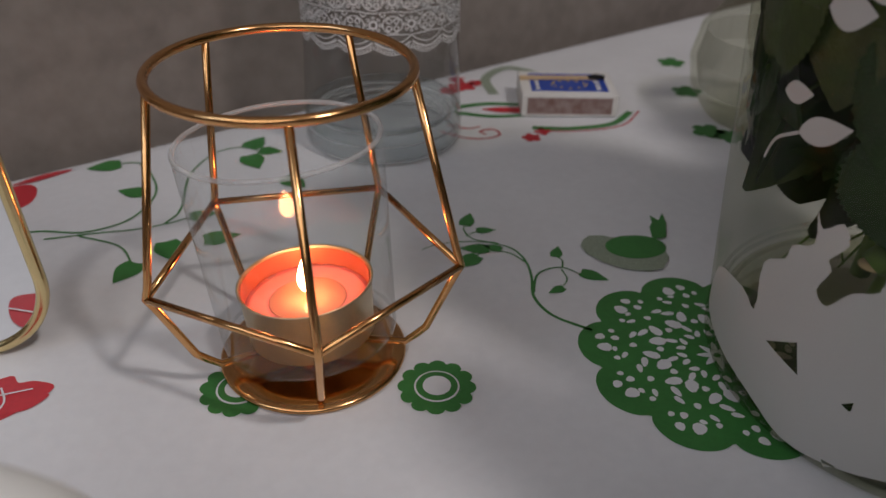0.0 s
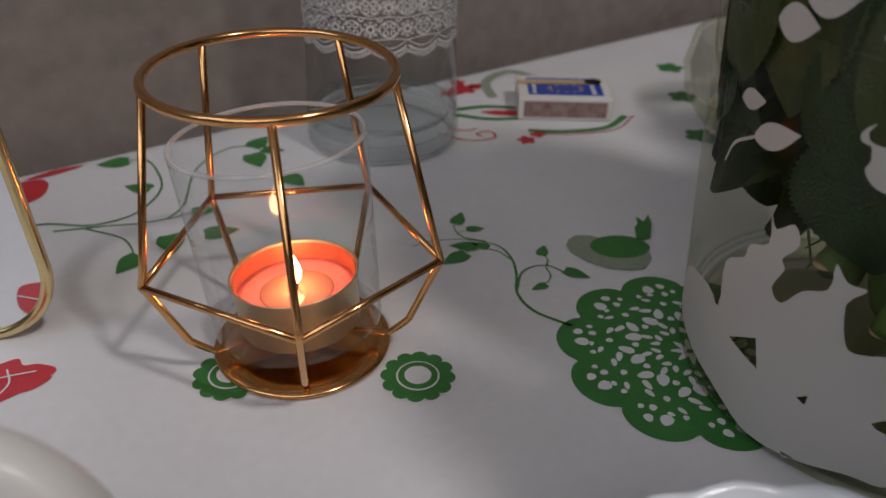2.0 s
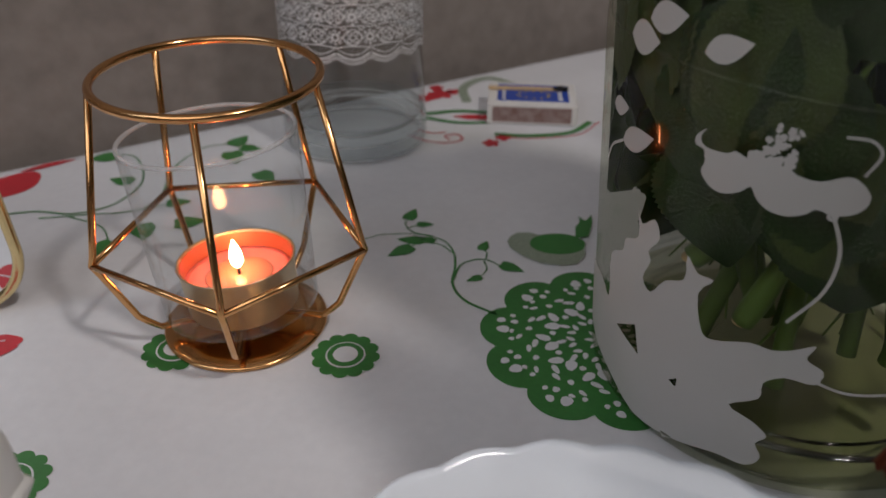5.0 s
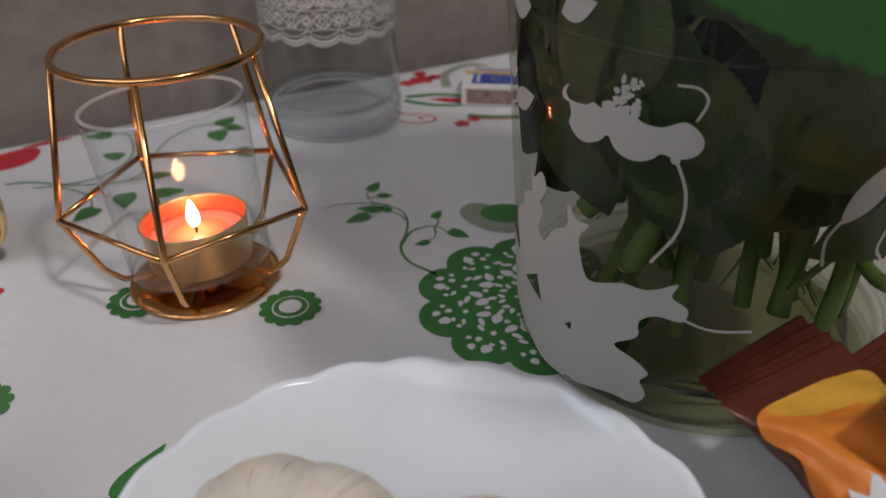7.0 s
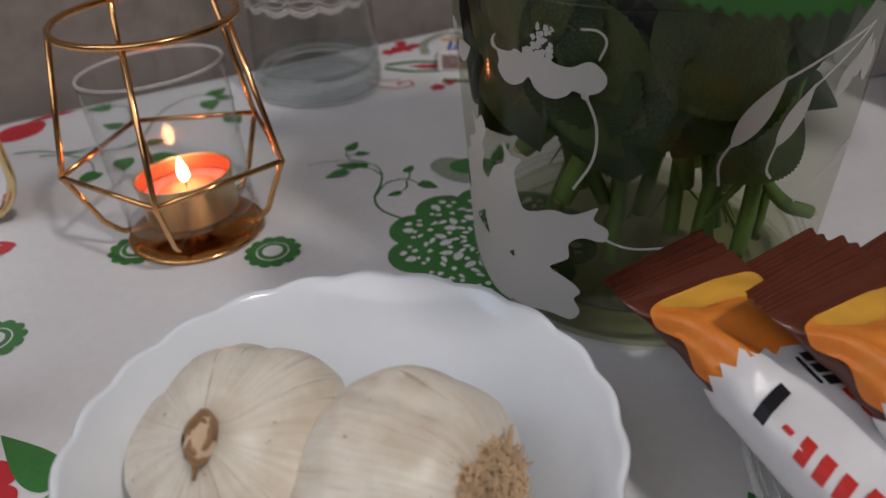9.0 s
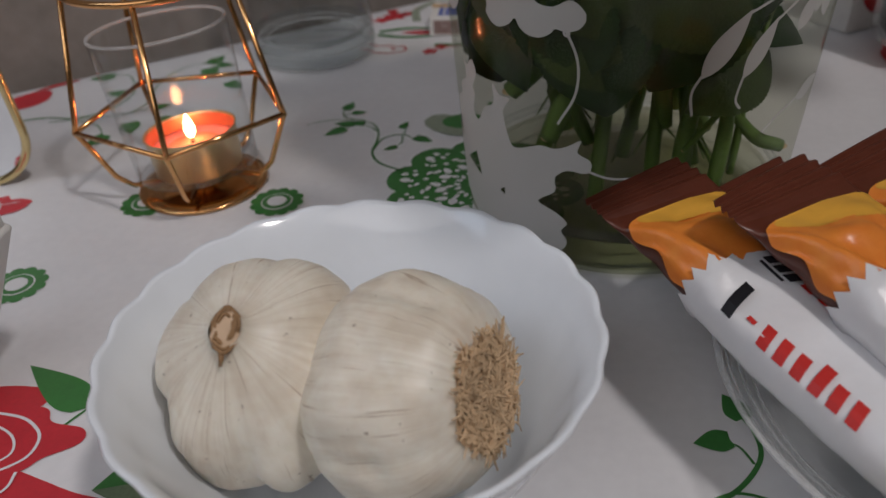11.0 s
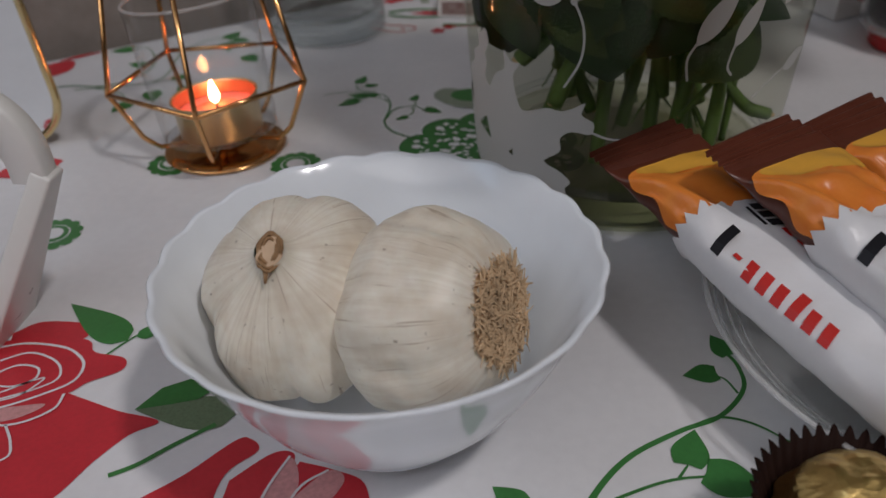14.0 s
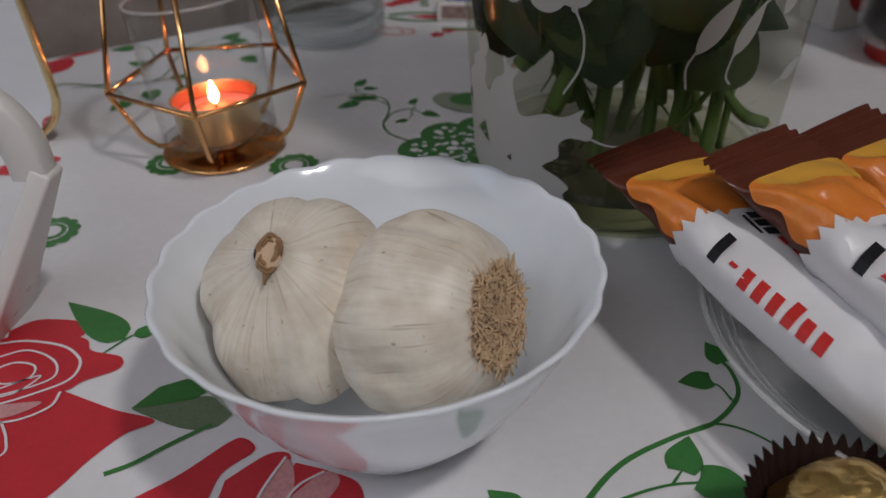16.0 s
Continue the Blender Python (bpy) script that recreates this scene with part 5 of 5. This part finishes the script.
# two broad leaves low in the water
for turn, z, ln, tw, skin in ((-104, 0.090, 0.050, 0.15, LEAF), (-62, 0.078, 0.036, -0.9, LEAF2), (-136, 0.088, 0.040, 0.3, LEAF)):
    a = radians(turn)
    r = VR(z) - 0.008
    loose = thing("loose_leaf", (VX + r * math.cos(a), VY + r * math.sin(a), z), "broad green rose leaf under water against the glass", "leaf", "leaves in the vase")
    tangent, inward = Vector((-math.sin(a), math.cos(a), 0)), Vector((-math.cos(a), -math.sin(a), 0))
    way = tangent * math.sin(tw) + Vector((0, 0, -math.cos(tw)))
    lb = bmesh.new()
    rose_leaf(lb, way * (-ln * 0.5) + inward * 0.004, way * (ln * 0.5) + inward * 0.004, (-inward).to_tuple(), 0.88, 26)
    tuck(lb, loose.location)
    part("blade", lb, skin, loose)
    part("petiole", tube([way * (-ln * 0.5) + inward * 0.004, way * (-ln * 0.8) + inward * 0.012], 0.0007, 6), STEM, loose)

# cut stem ends standing low in the water, seen between the leaves
for ends, w in ((((0.0141, -0.020, 0.0437), (0.0111, -0.020, 0.069), (0.008, -0.018, 0.110)), 0.0033), (((0.0189, -0.0335, 0.0300), (0.0225, -0.0335, 0.0683), (0.0225, -0.030, 0.105)), 0.0030),
                (((0.0320, -0.0385, 0.0250), (0.0338, -0.0385, 0.0536), (0.0319, -0.036, 0.100)), 0.0027), (((-0.0146, -0.0185, 0.0355), (-0.0219, -0.0185, 0.0536), (-0.0320, -0.018, 0.095)), 0.0028),
                (((-0.0306, -0.0435, 0.0496), (-0.0252, -0.0435, 0.0647), (-0.0120, -0.040, 0.100)), 0.0034), (((0.0560, -0.0335, 0.0420), (0.0431, -0.0335, 0.0484), (0.0200, -0.030, 0.080)), 0.0024),
                (((-0.0455, -0.0335, 0.0639), (-0.0298, -0.0335, 0.0804), (-0.0060, -0.030, 0.110)), 0.0036), (((-0.0237, -0.0285, 0.0468), (-0.0295, -0.0285, 0.0674), (-0.0280, -0.026, 0.105)), 0.0026),
                (((0.0200, -0.0380, 0.0420), (0.0320, -0.0400, 0.0620), (0.0420, -0.0380, 0.0900)), 0.0011), (((0.0390, -0.0330, 0.0300), (0.0400, -0.0330, 0.0600), (0.0390, -0.030, 0.100)), 0.0014)):
    low = thing("rose_stem", (VX + ends[0][0], VY + ends[0][1], ends[0][2]), "obliquely cut green rose stem standing in water", "flower stem", "stems in the vase")
    run = [Vector(p) - Vector(ends[0]) for p in ends]
    run.append(run[-1] * 1.35 + Vector((0, 0.012, 0.012)))
    part("stem", tube(spline(run, 6), w, 10, taper=lambda q: 1.0 + 0.12 * math.sin(q * 9)), STEM, low)
    part("cut_end", lathe([(0, -0.0002), (w * 0.85, -0.0002), (w * 0.9, 0.0004), (0, 0.0006)], 14), MATCHWOOD, low, "pale cut end")

# one spray that hangs out over the rim
spray = thing("rose_stem", (VX - 0.01, VY - 0.02, 0.0125), "leafy green rose stem hanging over the rim of the vase", "flower stem", "stems in the vase")
line = spline([(0, 0, 0.02), (0.0, -0.015, 0.14), (0.0, -0.040, 0.235), (0.0, -0.070, 0.225), (-0.004, -0.110, 0.205), (-0.010, -0.140, 0.184)], 7)
part("stem", tube(line, 0.0026, 9, taper=lambda q: 1.1 - 0.7 * q), STEM, spray)
lb = bmesh.new()
part("petiole", tube([(-0.004, -0.110, 0.205), (0.030, -0.112, 0.190), (0.056, -0.112, 0.168)], 0.0009, 6), STEM, spray)
rose_leaf(lb, (0.056, -0.112, 0.168), (-0.036, -0.111, 0.1495), (0.1, -1, 0.15), 0.58, 30)
rose_leaf(lb, (0.004, -0.100, 0.205), (0.050, -0.112, 0.186), (-0.1, -0.8, 0.6), 0.7, 20)
rose_leaf(lb, (-0.002, -0.080, 0.215), (0.060, -0.085, 0.175), (0.1, -0.8, 0.7), 0.7, 18)
rose_leaf(lb, (-0.002, -0.070, 0.222), (-0.035, -0.085, 0.200), (0.1, -0.6, 0.8), 0.7, 18)
# unseen upper leaves, added to block the ceiling lamp and shade the cloth
for k in range(10):
    at = Vector((0.010 + 0.007 * k, -0.082 - 0.008 * ((k * 5) % 8), 0.226 + 0.006 * ((k * 3) % 6)))
    rose_leaf(lb, at, at + Vector((0.046 * math.cos(k * 2.1), 0.046 * math.sin(k * 2.1), -0.006)), (0.2 * math.sin(k), 0.1, 1), 0.8, 16)
part("leaves", lb, LEAF3, spray, "large toothed green leaves, with unseen ones added for shade")

# unseen second leafy stem over the rim's far side, added to shade the cloth
spray = thing("rose_stem", (VX + 0.02, VY, 0.0125), "unseen leafy green rose stem leaning far out of the vase, added for shade", "flower stem", "stems in the vase")
part("stem", tube(spline([(0, 0, 0.03), (0.020, 0.0, 0.14), (0.050, 0.020, 0.232), (0.100, 0.036, 0.262), (0.175, 0.040, 0.262)], 7), 0.0026, 9, taper=lambda q: 1.1 - 0.6 * q), STEM, spray)
lb = bmesh.new()
for k in range(14):
    at = Vector((0.060 + 0.0088 * k, 0.036 + 0.006 * math.sin(k * 2.3), 0.238 + 0.0018 * k))
    rose_leaf(lb, at, at + Vector((0.022 * math.cos(k), (0.056 if k % 2 else -0.056), -0.004)), (0.2 * math.sin(k), 0.1, 1), 0.75, 14)
part("leaves", lb, LEAF3, spray, "large toothed green leaves, with unseen ones added for shade")

# ---- white plastic stand and gold-rimmed mirror ----
stand = thing("napkin_stand", (-0.0462, 0.085, 0.0006), "white plastic napkin stand with a rounded arch", "napkin holder")


def arch(w, h, band, thick, r):
    """An upright plate with rounded top corners and a like opening."""
    bm = bmesh.new()
    def path(ww, hh, rr):
        pts = [(ww, 0.0)]
        pts += [(ww - rr + rr * math.cos(a), hh - rr + rr * math.sin(a)) for a in (math.pi / 2 * k / 10 for k in range(11))]
        pts += [(-ww + rr + rr * math.cos(a), hh - rr + rr * math.sin(a)) for a in (math.pi / 2 + math.pi / 2 * k / 10 for k in range(11))]
        return pts + [(-ww, 0.0)]
    o, i = path(w, h, r), path(w - band, h - band, r - band * 0.6)
    e = 0.0012
    def ringrow(a, b, y):
        return [bm.verts.new((q[0], y, q[1])) for q in a], [bm.verts.new((q[0], y, q[1])) for q in b]
    fo, fi = ringrow(path(w - e, h - e, r - e), path(w - band + e, h - band + e, r - band * 0.6 + e), -thick / 2)
    mo, mi = ringrow(o, i, -thick / 2 + e)
    m2, n2 = ringrow(o, i, thick / 2 - e)
    bo, bi = ringrow(path(w - e, h - e, r - e), path(w - band + e, h - band + e, r - band * 0.6 + e), thick / 2)
    order = [fi, fo, mo, m2, bo, bi, n2, mi, fi]
    for a, b in zip(order, order[1:]):
        for k in range(len(a) - 1):
            bm.faces.new((a[k], a[k + 1], b[k + 1], b[k]))
    bmesh.ops.recalc_face_normals(bm, faces=bm.faces)
    return bm


def slab(a, b, c, d, thick):
    """A rounded plate on four corners, thickened across."""
    bm = bmesh.new()
    p = [Vector(q) for q in (a, b, c, d)]
    nrm = (p[1] - p[0]).cross(p[3] - p[0]).normalized() * thick / 2
    rows = [[bm.verts.new(q + s * nrm) for q in p] for s in (-1, 1)]
    grid_faces(bm, rows)
    bm.faces.new(rows[0])
    bm.faces.new(rows[1])
    bmesh.ops.recalc_face_normals(bm, faces=bm.faces)
    bmesh.ops.bevel(bm, geom=bm.edges[:], offset=0.0011, segments=2, affect="EDGES", profile=0.6)
    return bm


ar = part("arch", arch(0.0365, 0.0340, 0.0135, 0.0085, 0.0245), PLASTIC, stand)
ar.location = (0, 0.0145, 0.0595)
part("side_plate", slab((0.0025, -0.0118, 0.0), (0.0350, 0.0100, 0.0630), (0.0350, 0.0190, 0.0630), (0.0025, 0.0190, 0.0), 0.0072), PLASTIC, stand)
part("side_plate", slab((-0.040, -0.0118, 0.0), (-0.0325, 0.0100, 0.0620), (-0.0325, 0.0190, 0.0620), (-0.040, 0.0190, 0.0), 0.0072), PLASTIC, stand)
part("foot_plate", box(0.042, 0.030, 0.004, (-0.020, 0.0035, 0.002), 0.0012), PLASTIC, stand)
part("red_motif", box(0.020, 0.0012, 0.030, (-0.006, 0.012, 0.034), 0.0004), REDGLOSS, stand, "red printed motif")

mirror = new("gold_rim_mirror")
mirror.matrix_world = Matrix.Translation((-0.0960, 0.2360, 0.0035)) @ pose(0, 0, 0, 0, -3, 8)
tagged(mirror, "small leaning mirror with a rounded gold metal rim", "mirror")
mw, mh, mr = 0.085, 0.13, 0.026


def rounded(w, h, r, n=12):
    pts = []
    for cx, cz, a0 in ((-r, r, -90), (-r, h - r, 0), (-w + r, h - r, 90), (-w + r, r, 180)):
        pts += [(cx + r * math.cos(radians(a0 + 90 * k / n)), 0, cz + r * math.sin(radians(a0 + 90 * k / n))) for k in range(n + 1)]
    return pts


part("rim", tube(rounded(mw, mh, mr), 0.0021, 10, True), PALEGOLD, mirror, "rounded gold metal rim")
pane = bmesh.new()
front = [pane.verts.new((x, -0.0004, z)) for x, _, z in rounded(mw, mh, mr)]
back = [pane.verts.new((x, 0.0012, z)) for x, _, z in rounded(mw, mh, mr)]
pane.faces.new(front)
pane.faces.new(back[::-1])
grid_faces(pane, [front, back])
bmesh.ops.recalc_face_normals(pane, faces=pane.faces)
part("pane", pane, MIRROR, mirror, "mirror pane", smooth=False)

# ---- things behind the vase ----
ball = thing("crystal_vase", (0.199, 0.442, 0.0006), "small round cut-glass vase with a green sprig", "vase")


def facets(a, r, h):
    return r * (1 + 0.025 * abs(math.cos(9 * a + h * 160))), h


part("body", lathe([(0, 0), (0.024, 0), (0.028, 0.003), (0.037, 0.016), (0.040, 0.032), (0.037, 0.048), (0.028, 0.060), (0.022, 0.066), (0.024, 0.074), (0.0225, 0.0745)], 72, facets), GREENISH, ball, smooth=False)
part("frosted_band", lathe([(0.0338, 0.0172), (0.0366, 0.032), (0.0338, 0.047)], 72, facets), frosted("cut_glass_frost", (0.62, 0.60, 0.57), 0.55), ball, smooth=False)
sp = bmesh.new()
tube([(0, 0, 0.006), (0.004, -0.004, 0.06), (0.006, -0.008, 0.10)], 0.0016, 8, bm=sp)
part("sprig", sp, STEM, ball, "green stem")
lb = bmesh.new()
rose_leaf(lb, (0.004, -0.006, 0.080), (-0.012, -0.020, 0.094), (0, -0.3, 1), 0.6)
rose_leaf(lb, (0.005, -0.007, 0.092), (0.024, -0.016, 0.104), (0, -0.3, 1), 0.6)
part("sprig_leaves", lb, LEAF, ball)

jar = thing("dark_jar", (0.366, 0.392, 0.0006), "glass jar with dark filling on a red foot", "jar")
part("glass_body", lathe([(0, 0.010), (0.027, 0.010), (0.031, 0.014), (0.032, 0.022), (0.032, 0.085), (0.028, 0.092), (0.0265, 0.092), (0.030, 0.084), (0.030, 0.022), (0.026, 0.013), (0, 0.012)], 56), GLASS, jar)
part("filling", lathe([(0, 0.0145), (0.025, 0.0145), (0.0285, 0.020), (0.0285, 0.078), (0, 0.078)], 48), DARKJAM, jar, "dark brown filling")
part("red_foot", lathe([(0, 0), (0.022, 0), (0.0235, 0.002), (0.022, 0.0048), (0.0245, 0.0072), (0.023, 0.0096), (0, 0.0096)], 48), REDGLOSS, jar, "ribbed red foot")
pack = thing("red_white_box", (0.352, 0.462, 0.0006), "white cardboard box with a round red print", "box", rz=30)
part("carton", box(0.060, 0.030, 0.060, (0, 0, 0.030), 0.001), CARD, pack, smooth=False)
part("red_print", lathe([(0, 0), (0.019, 0), (0.019, 0.0003), (0, 0.0003)], 36), REDGLOSS, pack, "round red print").matrix_local = pose(-0.004, -0.0152, 0.028, 90, 0, 0)
